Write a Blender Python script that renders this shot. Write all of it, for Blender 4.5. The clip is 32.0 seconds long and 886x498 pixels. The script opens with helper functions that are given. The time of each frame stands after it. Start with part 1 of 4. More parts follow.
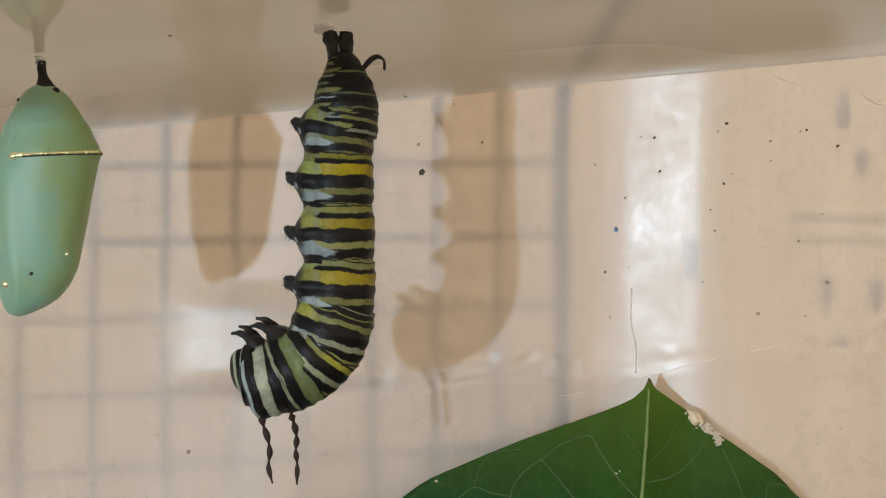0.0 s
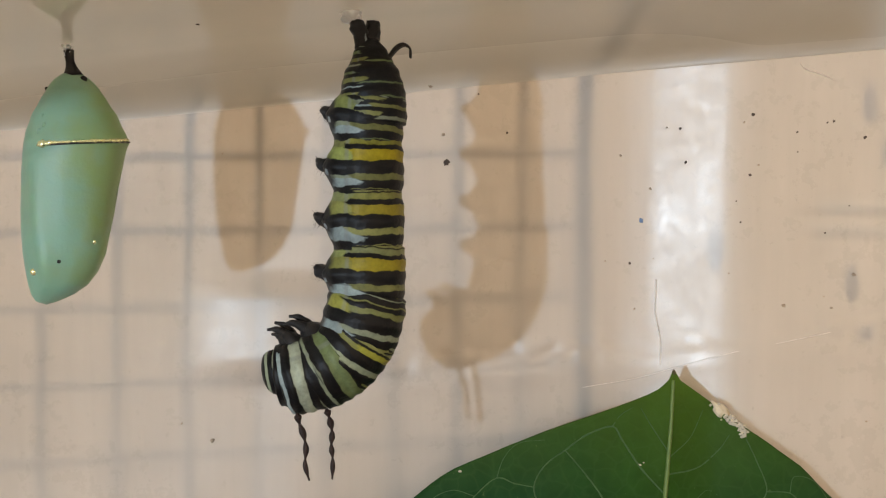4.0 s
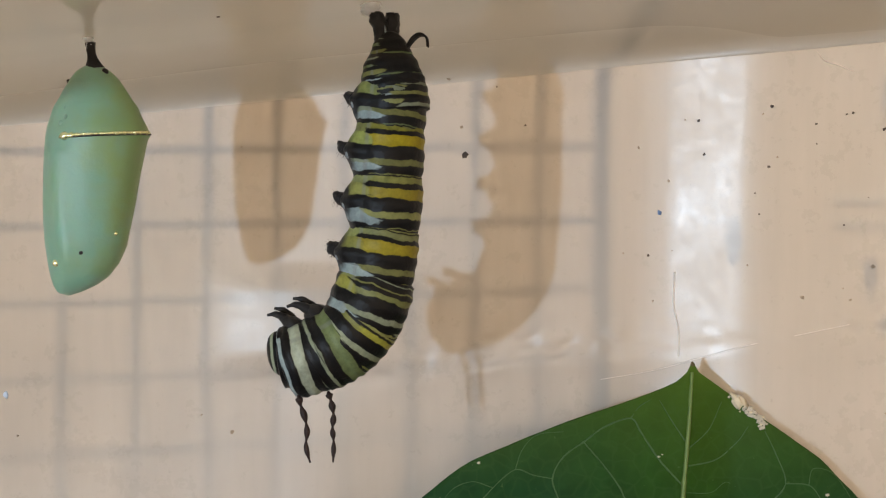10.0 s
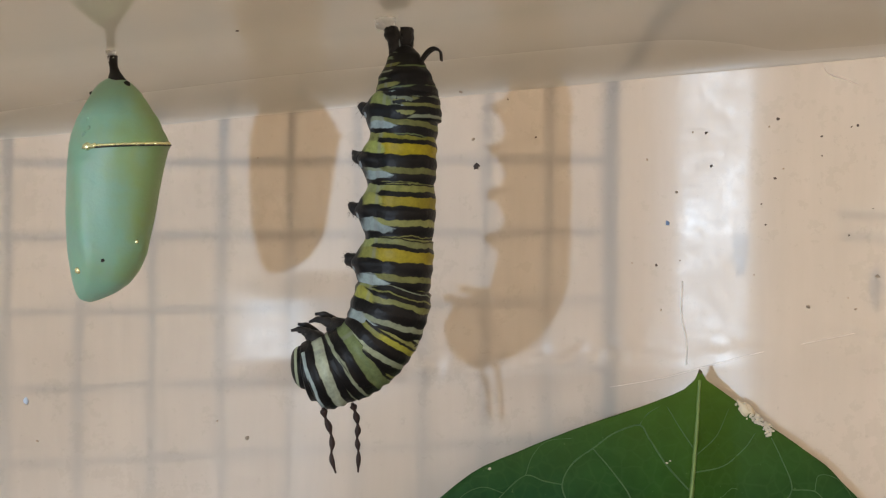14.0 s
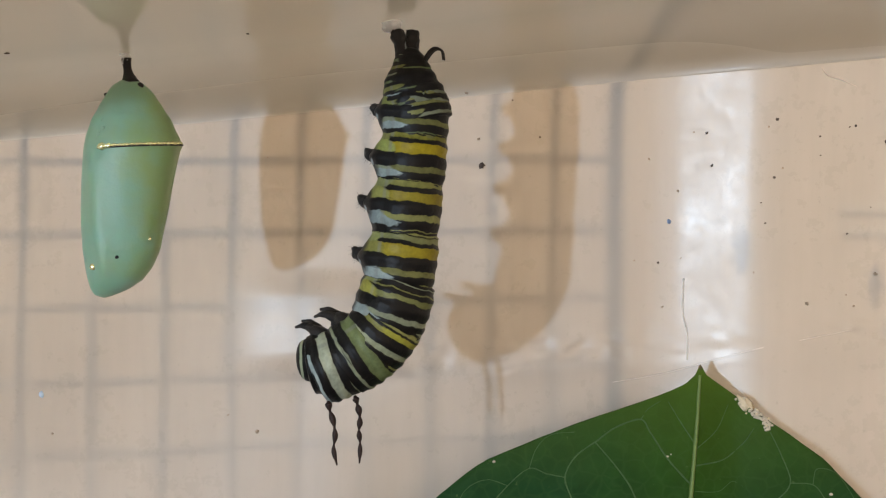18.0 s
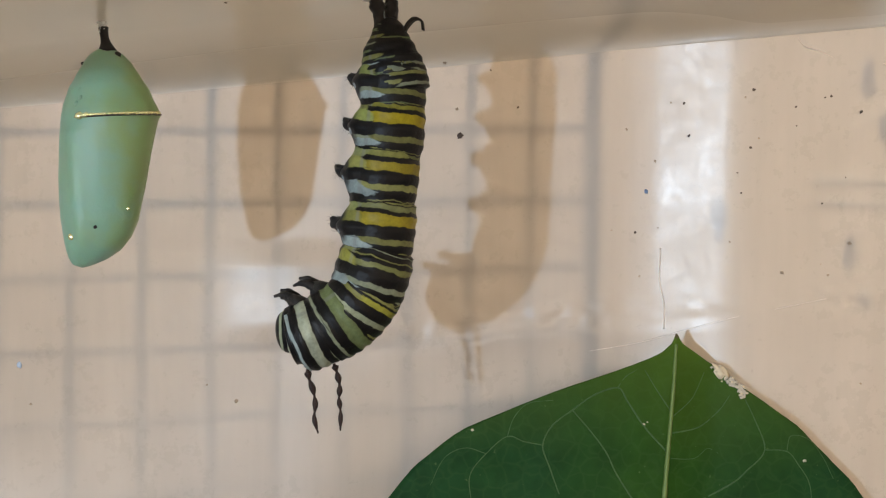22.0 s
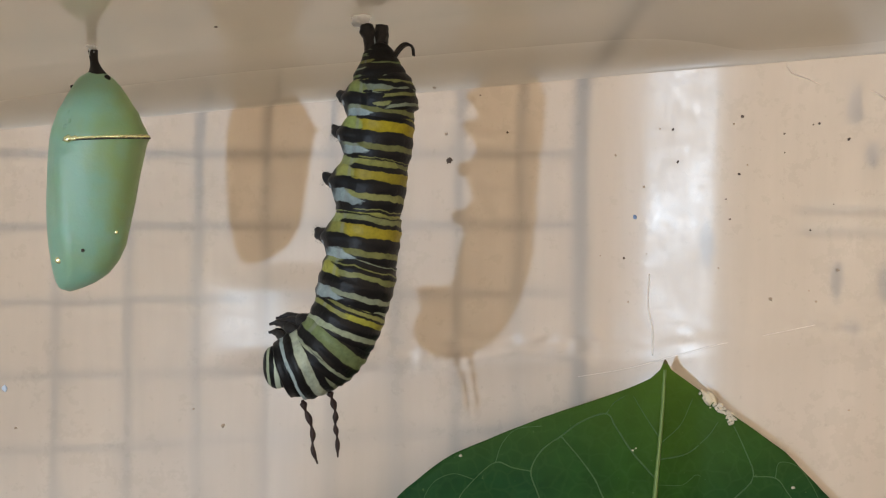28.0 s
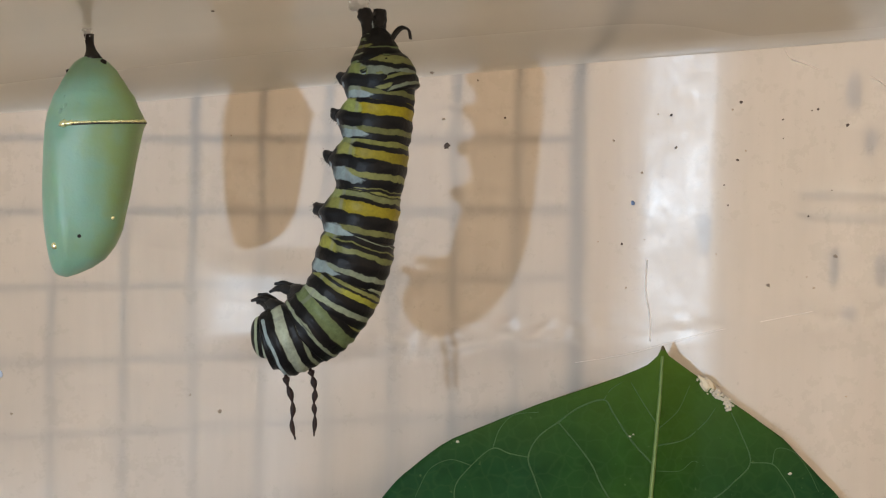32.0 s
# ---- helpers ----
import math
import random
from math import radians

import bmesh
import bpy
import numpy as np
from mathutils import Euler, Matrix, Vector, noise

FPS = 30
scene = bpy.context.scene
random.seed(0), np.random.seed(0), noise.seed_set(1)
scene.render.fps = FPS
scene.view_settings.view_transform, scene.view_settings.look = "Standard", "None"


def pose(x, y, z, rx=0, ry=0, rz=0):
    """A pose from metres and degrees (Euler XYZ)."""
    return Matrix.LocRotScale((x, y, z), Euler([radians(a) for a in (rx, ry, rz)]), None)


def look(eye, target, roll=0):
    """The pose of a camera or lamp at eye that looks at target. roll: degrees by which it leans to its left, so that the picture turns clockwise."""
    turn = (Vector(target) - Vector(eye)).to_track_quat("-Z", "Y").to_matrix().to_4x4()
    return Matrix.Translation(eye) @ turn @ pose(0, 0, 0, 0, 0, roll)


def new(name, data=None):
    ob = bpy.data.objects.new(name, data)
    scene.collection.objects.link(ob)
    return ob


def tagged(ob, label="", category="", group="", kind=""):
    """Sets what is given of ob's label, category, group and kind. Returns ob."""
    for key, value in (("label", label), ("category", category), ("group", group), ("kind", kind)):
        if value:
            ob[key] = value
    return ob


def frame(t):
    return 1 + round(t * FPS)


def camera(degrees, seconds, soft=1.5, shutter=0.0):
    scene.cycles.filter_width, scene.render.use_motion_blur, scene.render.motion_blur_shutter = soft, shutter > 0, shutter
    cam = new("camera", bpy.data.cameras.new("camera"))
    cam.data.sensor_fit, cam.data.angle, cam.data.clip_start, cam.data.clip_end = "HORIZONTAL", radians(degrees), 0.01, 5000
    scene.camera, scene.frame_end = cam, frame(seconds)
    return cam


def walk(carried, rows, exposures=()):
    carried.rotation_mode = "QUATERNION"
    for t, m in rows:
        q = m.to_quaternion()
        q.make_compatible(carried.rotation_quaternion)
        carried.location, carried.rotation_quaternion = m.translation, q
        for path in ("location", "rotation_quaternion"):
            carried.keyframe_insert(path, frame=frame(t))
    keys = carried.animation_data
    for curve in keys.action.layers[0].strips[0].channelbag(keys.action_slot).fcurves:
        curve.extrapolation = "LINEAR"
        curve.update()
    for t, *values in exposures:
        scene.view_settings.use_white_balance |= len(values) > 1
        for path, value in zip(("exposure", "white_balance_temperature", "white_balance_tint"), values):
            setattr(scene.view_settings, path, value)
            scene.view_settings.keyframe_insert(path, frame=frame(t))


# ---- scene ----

# ---- camera ----
cam = camera(40.0, 32.0, soft=1.2)
PATH = [
    (0, (-0.00000, -0.00000, 0.00000, 90.000, 0.000, -0.000)),
    (0.5, (-0.00116, 0.00024, 0.00022, 89.783, -0.079, -0.306)),
    (1, (-0.00128, 0.00017, 0.00022, 89.814, -0.143, -0.154)),
    (1.5, (-0.00147, 0.00008, 0.00003, 89.920, -0.139, -0.028)),
    (2, (-0.00126, 0.00004, -0.00011, 89.960, -0.161, 0.169)),
    (2.5, (-0.00133, 0.00015, -0.00014, 89.931, -0.200, 0.354)),
    (3, (-0.00133, 0.00013, -0.00008, 89.823, -0.221, 0.443)),
    (3.5, (-0.00117, 0.00015, -0.00034, 89.764, -0.240, 0.586)),
    (5.5, (-0.00150, -0.00011, -0.00039, 89.357, -0.216, 1.241)),
    (6, (-0.00169, -0.00019, -0.00070, 89.396, -0.200, 1.364)),
    (6.5, (-0.00166, -0.00000, -0.00073, 89.297, -0.160, 1.474)),
    (7, (-0.00187, 0.00005, -0.00075, 89.242, -0.164, 1.755)),
    (7.5, (-0.00162, 0.00023, -0.00108, 89.216, -0.132, 1.708)),
    (8, (-0.00184, 0.00033, -0.00095, 89.192, -0.172, 1.858)),
    (8.5, (-0.00239, 0.00005, -0.00078, 89.217, -0.205, 1.887)),
    (9, (-0.00251, -0.00012, -0.00100, 89.301, -0.180, 1.725)),
    (9.5, (-0.00231, -0.00022, -0.00084, 89.362, -0.212, 1.585)),
    (10, (-0.00170, -0.00032, -0.00099, 89.508, -0.212, 1.443)),
    (10.5, (-0.00248, -0.00083, -0.00077, 89.806, -0.231, 1.364)),
    (11, (-0.00205, -0.00141, -0.00071, 89.955, -0.236, 1.377)),
    (11.5, (-0.00146, -0.00176, -0.00092, 90.217, -0.207, 1.474)),
    (12, (-0.00147, -0.00202, -0.00094, 90.347, -0.253, 1.576)),
    (12.5, (-0.00134, -0.00275, -0.00115, 90.390, -0.230, 1.716)),
    (13, (-0.00152, -0.00341, -0.00157, 90.478, -0.234, 1.810)),
    (13.5, (-0.00197, -0.00337, -0.00154, 90.209, -0.343, 1.835)),
    (14, (-0.00210, -0.00362, -0.00165, 90.176, -0.324, 1.843)),
    (14.5, (-0.00219, -0.00374, -0.00135, 89.984, -0.362, 1.914)),
    (16.5, (-0.00153, -0.00439, -0.00193, 90.088, -0.343, 2.293)),
    (17, (-0.00131, -0.00511, -0.00208, 90.180, -0.307, 2.280)),
    (17.5, (-0.00147, -0.00633, -0.00190, 90.132, -0.328, 2.295)),
    (18, (-0.00123, -0.00730, -0.00188, 90.133, -0.379, 2.355)),
    (18.5, (-0.00146, -0.00836, -0.00242, 89.999, -0.318, 2.336)),
    (19, (-0.00192, -0.00835, -0.00229, 89.760, -0.347, 2.040)),
    (19.5, (-0.00188, -0.00835, -0.00218, 89.526, -0.400, 1.911)),
    (20, (-0.00073, -0.00877, -0.00229, 89.379, -0.384, 1.378)),
    (20.5, (-0.00136, -0.00793, -0.00249, 89.138, -0.382, 1.206)),
    (21, (-0.00162, -0.00800, -0.00221, 88.899, -0.371, 1.280)),
    (21.5, (-0.00085, -0.00804, -0.00251, 88.847, -0.331, 1.230)),
    (22, (-0.00163, -0.00787, -0.00207, 88.786, -0.344, 1.205)),
    (22.5, (-0.00182, -0.00760, -0.00190, 88.803, -0.328, 1.151)),
    (23, (-0.00140, -0.00765, -0.00210, 88.986, -0.298, 1.125)),
    (23.5, (-0.00159, -0.00772, -0.00180, 89.054, -0.342, 0.983)),
    (24, (-0.00251, -0.00746, -0.00155, 89.047, -0.359, 0.855)),
    (24.5, (-0.00226, -0.00767, -0.00176, 89.226, -0.381, 0.888)),
    (25, (-0.00177, -0.00754, -0.00182, 89.277, -0.398, 0.803)),
    (25.5, (-0.00145, -0.00765, -0.00182, 89.431, -0.454, 0.836)),
    (27.5, (-0.00192, -0.00745, -0.00166, 89.770, -0.571, 0.761)),
    (28, (-0.00190, -0.00761, -0.00169, 89.831, -0.628, 0.599)),
    (28.5, (-0.00217, -0.00771, -0.00152, 89.791, -0.683, 0.401)),
    (29, (-0.00240, -0.00748, -0.00165, 89.782, -0.746, 0.244)),
    (29.5, (-0.00235, -0.00735, -0.00154, 89.642, -0.778, 0.164)),
    (30, (-0.00255, -0.00738, -0.00128, 89.402, -0.818, 0.090)),
    (30.5, (-0.00265, -0.00730, -0.00143, 89.282, -0.809, 0.131)),
    (31, (-0.00226, -0.00713, -0.00164, 89.196, -0.799, 0.225)),
    (31.5, (-0.00257, -0.00696, -0.00159, 89.148, -0.752, 0.199)),
    (32, (-0.00241, -0.00709, -0.00155, 89.114, -0.701, 0.313)),
]
walk(cam, [(t, pose(*p)) for t, p in PATH], [(0, 0, 6900, 10), (8, 0, 6900, 10), (11, 0, 6660, 10), (32, 0, 6660, 10)])

# ---- world and light ----
MM = 0.001
world = bpy.data.worlds.new("room_light")
scene.world = world
world.use_nodes = True
bg = world.node_tree.nodes["Background"]
# a room with its cool window side to the left and a warm, dim side to the right
wt = world.node_tree
aim = wt.nodes.new("ShaderNodeTexCoord")
split = wt.nodes.new("ShaderNodeSeparateXYZ")
half_turn = wt.nodes.new("ShaderNodeMath")
half_turn.operation = "MULTIPLY_ADD"
half_turn.inputs[1].default_value, half_turn.inputs[2].default_value = 0.5, 0.5
room = wt.nodes.new("ShaderNodeValToRGB")
room.color_ramp.elements[0].color = (1.0, 1.08, 1.08, 1)
room.color_ramp.elements[1].color = (0.78, 0.605, 0.435, 1)
room.color_ramp.elements.new(0.22).color = (0.95, 0.86, 0.72, 1)
room.color_ramp.elements.new(0.5).color = (0.865, 0.685, 0.50, 1)
wt.links.new(aim.outputs["Generated"], split.inputs[0])
wt.links.new(split.outputs[0], half_turn.inputs[0])
wt.links.new(half_turn.outputs[0], room.inputs[0])
wt.links.new(room.outputs[0], bg.inputs[0])
bg.inputs[1].default_value = 1.97

# small near lamp standing in for the window, placed to fit the shadows
lamp_data = bpy.data.lights.new("window_light", "AREA")
lamp_data.shape, lamp_data.size = "DISK", 0.012
lamp_data.energy = 1.26
lamp_data.color = (0.58, 0.77, 0.98)
lamp = new("window_light", lamp_data)
lamp.matrix_world = look((-0.270, -0.340, -0.0475), (0, 0.16, 0))
scene.view_settings.exposure = 0.0


# ---- materials ----
def material(name, color, rough=0.5, metal=0.0, spec=0.5):
    m = bpy.data.materials.new(name)
    m.use_nodes = True
    b = m.node_tree.nodes["Principled BSDF"]
    b.inputs["Base Color"].default_value = (*color, 1)
    b.inputs["Roughness"].default_value = rough
    b.inputs["Metallic"].default_value = metal
    b.inputs["Specular IOR Level"].default_value = spec
    return m


def node(m, kind, **values):
    n = m.node_tree.nodes.new(kind)
    for key, value in values.items():
        if key in n.inputs:
            n.inputs[key].default_value = value
    return n


def link(m, a, b):
    m.node_tree.links.new(a, b)


def coords(m):
    return node(m, "ShaderNodeTexCoord").outputs["Object"]


def grain(m, scale, detail=4.0, rough=0.6, vector=None):
    n = node(m, "ShaderNodeTexNoise", Scale=scale, Detail=detail, Roughness=rough)
    link(m, vector if vector is not None else coords(m), n.inputs["Vector"])
    return n.outputs["Fac"]


def ramp(m, fac, stops, constant=False):
    r = node(m, "ShaderNodeValToRGB")
    r.color_ramp.interpolation = "CONSTANT" if constant else "LINEAR"
    e = r.color_ramp.elements
    e[0].position, e[0].color = stops[0][0], (*stops[0][1], 1)
    e[1].position, e[1].color = stops[-1][0], (*stops[-1][1], 1)
    for at, c in stops[1:-1]:
        s = e.new(at)
        s.color = (*c, 1)
    link(m, fac, r.inputs["Fac"])
    return r.outputs["Color"]


def mix(m, fac, a, b, mode="MIX"):
    n = node(m, "ShaderNodeMix")
    n.data_type, n.blend_type = "RGBA", mode
    for socket, value in ((n.inputs[0], fac), (n.inputs[6], a), (n.inputs[7], b)):
        if hasattr(value, "links"):
            link(m, value, socket)
        elif isinstance(value, tuple):
            socket.default_value = (*value, 1)
        else:
            socket.default_value = value
    return n.outputs[2]


def calc(m, op, a, b=0.0, clamp=False):
    n = node(m, "ShaderNodeMath")
    n.operation, n.use_clamp = op, clamp
    for socket, value in ((n.inputs[0], a), (n.inputs[1], b)):
        if hasattr(value, "links"):
            link(m, value, socket)
        else:
            socket.default_value = value
    return n.outputs[0]


def bump(m, height, strength, distance=0.0002):
    n = node(m, "ShaderNodeBump", Strength=strength, Distance=distance)
    link(m, height, n.inputs["Height"])
    link(m, n.outputs["Normal"], m.node_tree.nodes["Principled BSDF"].inputs["Normal"])


def base(m, color):
    link(m, color, m.node_tree.nodes["Principled BSDF"].inputs["Base Color"])


def speckled(name, a, b, scale, rough=0.5, metal=0.0, relief=0.3, spec=0.5):
    """Two tones of one colour, coarse and fine, with a fine relief."""
    m = material(name, a, rough, metal, spec)
    coarse, fine = grain(m, scale), grain(m, scale * 7)
    base(m, mix(m, calc(m, "MULTIPLY_ADD", coarse, 1.0), a, b))
    bump(m, fine, relief)
    return m


def plastic_material(name, through_share, gloss, shine, low=(0.74, 0.68, 0.61), high=(0.84, 0.77, 0.69), glow_through=0.0, blur=0.23, haze_gloss=1.0, streaks=True, scuffed_from=0.0):
    """Milky plastic: a scuffed glossy body that lets a share of the view through, blurred."""
    m = material(name, (0.80, 0.72, 0.62), 0.22)
    b = m.node_tree.nodes["Principled BSDF"]
    b.inputs["Specular IOR Level"].default_value = shine
    blotch, scuff, haze = grain(m, 28.0, 5), grain(m, 420.0, 6, 0.7), grain(m, 9.0, 3)
    tone = mix(m, ramp(m, blotch, [(0.3, (0, 0, 0)), (0.7, (1, 1, 1))]), low, high)
    tone = mix(m, ramp(m, haze, [(0.40, (0, 0, 0)), (0.60, (0.75,) * 3)]), tone, (0.74, 0.72, 0.71))
    drip = node(m, "ShaderNodeVectorMath")
    drip.operation = "MULTIPLY"
    drip.inputs[1].default_value = (1.0, 1.0, 0.07)
    link(m, coords(m), drip.inputs[0])
    if streaks:
        tone = mix(m, 1.0, tone, ramp(m, grain(m, 170.0, 4, 0.6, drip.outputs[0]), [(0.30, (0.93,) * 3), (0.70, (1.05,) * 3)]), "MULTIPLY")
        tone = mix(m, 1.0, tone, ramp(m, grain(m, 900.0, 5, 0.75), [(0.24, (0.80,) * 3), (0.36, (1, 1, 1))]), "MULTIPLY")
    base(m, tone)
    uneven = ramp(m, grain(m, 60.0, 4, 0.6), [(0.35, (0.88,) * 3), (0.65, (1.14,) * 3)])
    dull = mix(m, 1.0, ramp(m, scuff, [(0.35, (gloss,) * 3), (0.75, (gloss * 1.55,) * 3)]), uneven, "MULTIPLY")
    if scuffed_from:
        place = node(m, "ShaderNodeSeparateXYZ")
        link(m, coords(m), place.inputs[0])
        amount = node(m, "ShaderNodeMapRange")
        for key, value in (("From Min", scuffed_from), ("From Max", scuffed_from + 0.02), ("To Min", 0.0), ("To Max", 1.0)):
            amount.inputs[key].default_value = value
        link(m, place.outputs[1], amount.inputs["Value"])
        dull = mix(m, amount.outputs[0], dull, (0.30,) * 3)
    link(m, dull, b.inputs["Roughness"])
    ridge = calc(m, "ABSOLUTE", calc(m, "SUBTRACT", grain(m, 480.0, 4, 0.62), 0.5))
    wave = grain(m, 75.0, 2, 0.5)
    bump(m, calc(m, "ADD", calc(m, "MULTIPLY", scuff, 1.1), calc(m, "ADD", calc(m, "MULTIPLY", ridge, 1.5), calc(m, "MULTIPLY", wave, 0.2))), 0.048 if streaks else 0.003, 0.0003)
    b.inputs["Coat Weight"].default_value = haze_gloss
    link(m, ramp(m, grain(m, 48.0, 5, 0.65), [(0.34, (0.33,) * 3), (0.66, (0.47,) * 3)]), b.inputs["Coat Roughness"])
    b.inputs["Coat IOR"].default_value = 1.6
    see = node(m, "ShaderNodeBsdfRefraction", Roughness=blur, IOR=1.3, Color=(0.95, 0.92, 0.88, 1))
    both = node(m, "ShaderNodeMixShader", Fac=through_share)
    link(m, b.outputs[0], both.inputs[1])
    link(m, see.outputs[0], both.inputs[2])
    if glow_through:
        milk = node(m, "ShaderNodeBsdfTranslucent", Color=(0.82, 0.85, 0.78, 1))
        cloudy = node(m, "ShaderNodeMixShader", Fac=glow_through)
        link(m, both.outputs[0], cloudy.inputs[1])
        link(m, milk.outputs[0], cloudy.inputs[2])
        both = cloudy
    link(m, both.outputs[0], m.node_tree.nodes["Material Output"].inputs["Surface"])
    return m


PLASTIC = plastic_material("milky_plastic", 0.40, 0.25, 0.55)
CEILING = plastic_material("milky_lid_plastic", 0.11, 0.022, 1.0, (0.67, 0.62, 0.54), (0.72, 0.67, 0.585), 0.10, haze_gloss=0.0, streaks=False, scuffed_from=0.146)
CLEAR = material("plastic_back_face", (1, 1, 1), 0.0)
_see = node(CLEAR, "ShaderNodeBsdfRefraction", Roughness=0.0, IOR=1.3)
link(CLEAR, _see.outputs[0], CLEAR.node_tree.nodes["Material Output"].inputs["Surface"])
BOARD = speckled("tan_board", (0.76, 0.67, 0.57), (0.68, 0.595, 0.50), 14.0, 0.8)
CARD = speckled("tan_card", (0.72, 0.61, 0.485), (0.64, 0.535, 0.42), 14.0, 0.8)
TABLE = speckled("brown_table", (0.17, 0.12, 0.08), (0.11, 0.08, 0.055), 20.0, 0.6)
WIRE = speckled("galvanised_wire", (0.10, 0.094, 0.09), (0.16, 0.15, 0.145), 300.0, 0.55, 0.3)
SILK = speckled("white_silk", (0.96, 0.97, 0.99), (0.92, 0.94, 0.96), 900.0, 0.8)
BLACK = speckled("black_skin", (0.008, 0.008, 0.009), (0.022, 0.021, 0.022), 700.0, 0.5, spec=0.3)
MAROON = speckled("dark_filament_skin", (0.012, 0.008, 0.008), (0.030, 0.018, 0.017), 800.0, 0.5, spec=0.3)
GOLD = speckled("gold_spot", (0.90, 0.88, 0.36), (0.98, 0.97, 0.55), 900.0, 0.2, 0.75, 0.1)
FRASS = speckled("dark_frass", (0.035, 0.026, 0.022), (0.09, 0.07, 0.06), 1500.0, 0.8)
BLUE = speckled("blue_fleck_paint", (0.10, 0.19, 0.42), (0.16, 0.27, 0.5), 900.0, 0.5)
PALE_BLUE = speckled("pale_blue_fleck", (0.45, 0.62, 0.85), (0.6, 0.72, 0.9), 900.0, 0.5)
CRUST = speckled("dried_white_crust", (0.84, 0.82, 0.77), (0.68, 0.62, 0.52), 700.0, 0.85)
VEIN = speckled("pale_leaf_vein", (0.034, 0.098, 0.034), (0.078, 0.155, 0.062), 350.0, 0.6, spec=0.2)
MIDRIB = speckled("pale_midrib", (0.115, 0.20, 0.045), (0.17, 0.265, 0.075), 400.0, 0.5)


# ---- mesh helpers ----
def part(name, bm, mat, parent=None, label="", smooth=True):
    me = bpy.data.meshes.new(name)
    bm.to_mesh(me)
    bm.free()
    for m in mat if isinstance(mat, (list, tuple)) else [mat]:
        me.materials.append(m)
    if smooth:
        me.polygons.foreach_set("use_smooth", [True] * len(me.polygons))
    ob = new(name, me)
    ob.parent = parent
    if label:
        ob["label"] = label
    return ob


def rings(bm, loops, closed_ends=True, wrap=True):
    """Skins a row of equal loops of points."""
    rows = [[bm.verts.new(p) for p in loop] for loop in loops]
    n = len(rows[0])
    for a, b in zip(rows, rows[1:]):
        for i in range(n if wrap else n - 1):
            j = (i + 1) % n
            bm.faces.new((a[i], a[j], b[j], b[i]))
    if closed_ends and wrap:
        bm.faces.new(rows[0][::-1])
        bm.faces.new(rows[-1])
    bmesh.ops.recalc_face_normals(bm, faces=bm.faces)
    return bm


def tube(points, radii, sides=8, bm=None):
    """A round bar along points."""
    bm = bm or bmesh.new()
    pts = [Vector(p) for p in points]
    loops = []
    for i, p in enumerate(pts):
        d = (pts[min(i + 1, len(pts) - 1)] - pts[max(i - 1, 0)]).normalized()
        side = d.cross(Vector((0, 1, 0)) if abs(d.y) < 0.9 else Vector((1, 0, 0))).normalized()
        up = side.cross(d)
        r = radii[i] if isinstance(radii, (list, tuple)) else radii
        loops.append([p + (side * math.cos(a) + up * math.sin(a)) * r
                      for a in (math.tau * k / sides for k in range(sides))])
    return rings(bm, loops)


def curve_points(points, n):
    """Catmull-Rom through points."""
    p = [Vector(q) for q in points]
    p = [2 * p[0] - p[1]] + p + [2 * p[-1] - p[-2]]
    out, spans = [], len(p) - 3
    for k in range(n + 1):
        s = min(k / n * spans, spans - 1e-6)
        i, u = int(s), s - int(s)
        a, b, c, d = p[i:i + 4]
        out.append(0.5 * (2 * b + (c - a) * u + (2 * a - 5 * b + 4 * c - d) * u * u + (3 * b - a - 3 * c + d) * u ** 3))
    return out


def blob(size, seed, sub=2, rough=0.25):
    """A lumpy grain."""
    bm = bmesh.new()
    bmesh.ops.create_icosphere(bm, subdivisions=sub, radius=1.0)
    for v in bm.verts:
        k = 1 + rough * noise.noise(v.co * 1.7 + Vector((seed * 3.1, seed, 0)))
        v.co = Vector((v.co.x * size[0], v.co.y * size[1], v.co.z * size[2])) * k
    return bm


def thing(name, at, label, category, group="", kind=""):
    e = new(name)
    e.location = at
    e.empty_display_size = 0.01
    return tagged(e, label, category, group, kind)


def smooth_step(a, b, v):
    u = min(1.0, max(0.0, (v - a) / (b - a)))
    return u * u * (3 - 2 * u)


# ---- the tub: back wall, lid overhead, sides ----
WALL_Y = 173.6


def lid_z(x):
    return 26.0 + 0.118 * (x + 13.2)


def lip_z(x):
    return 18.2 + 0.099 * (x + 35.4)


def soft_ramp(a, b, v):
    """0 to 1 on a straight slope with short rounded ends."""
    return sum(min(1.0, max(0.0, (v + k * 0.75 - a) / (b - a))) for k in range(-4, 5)) / 9


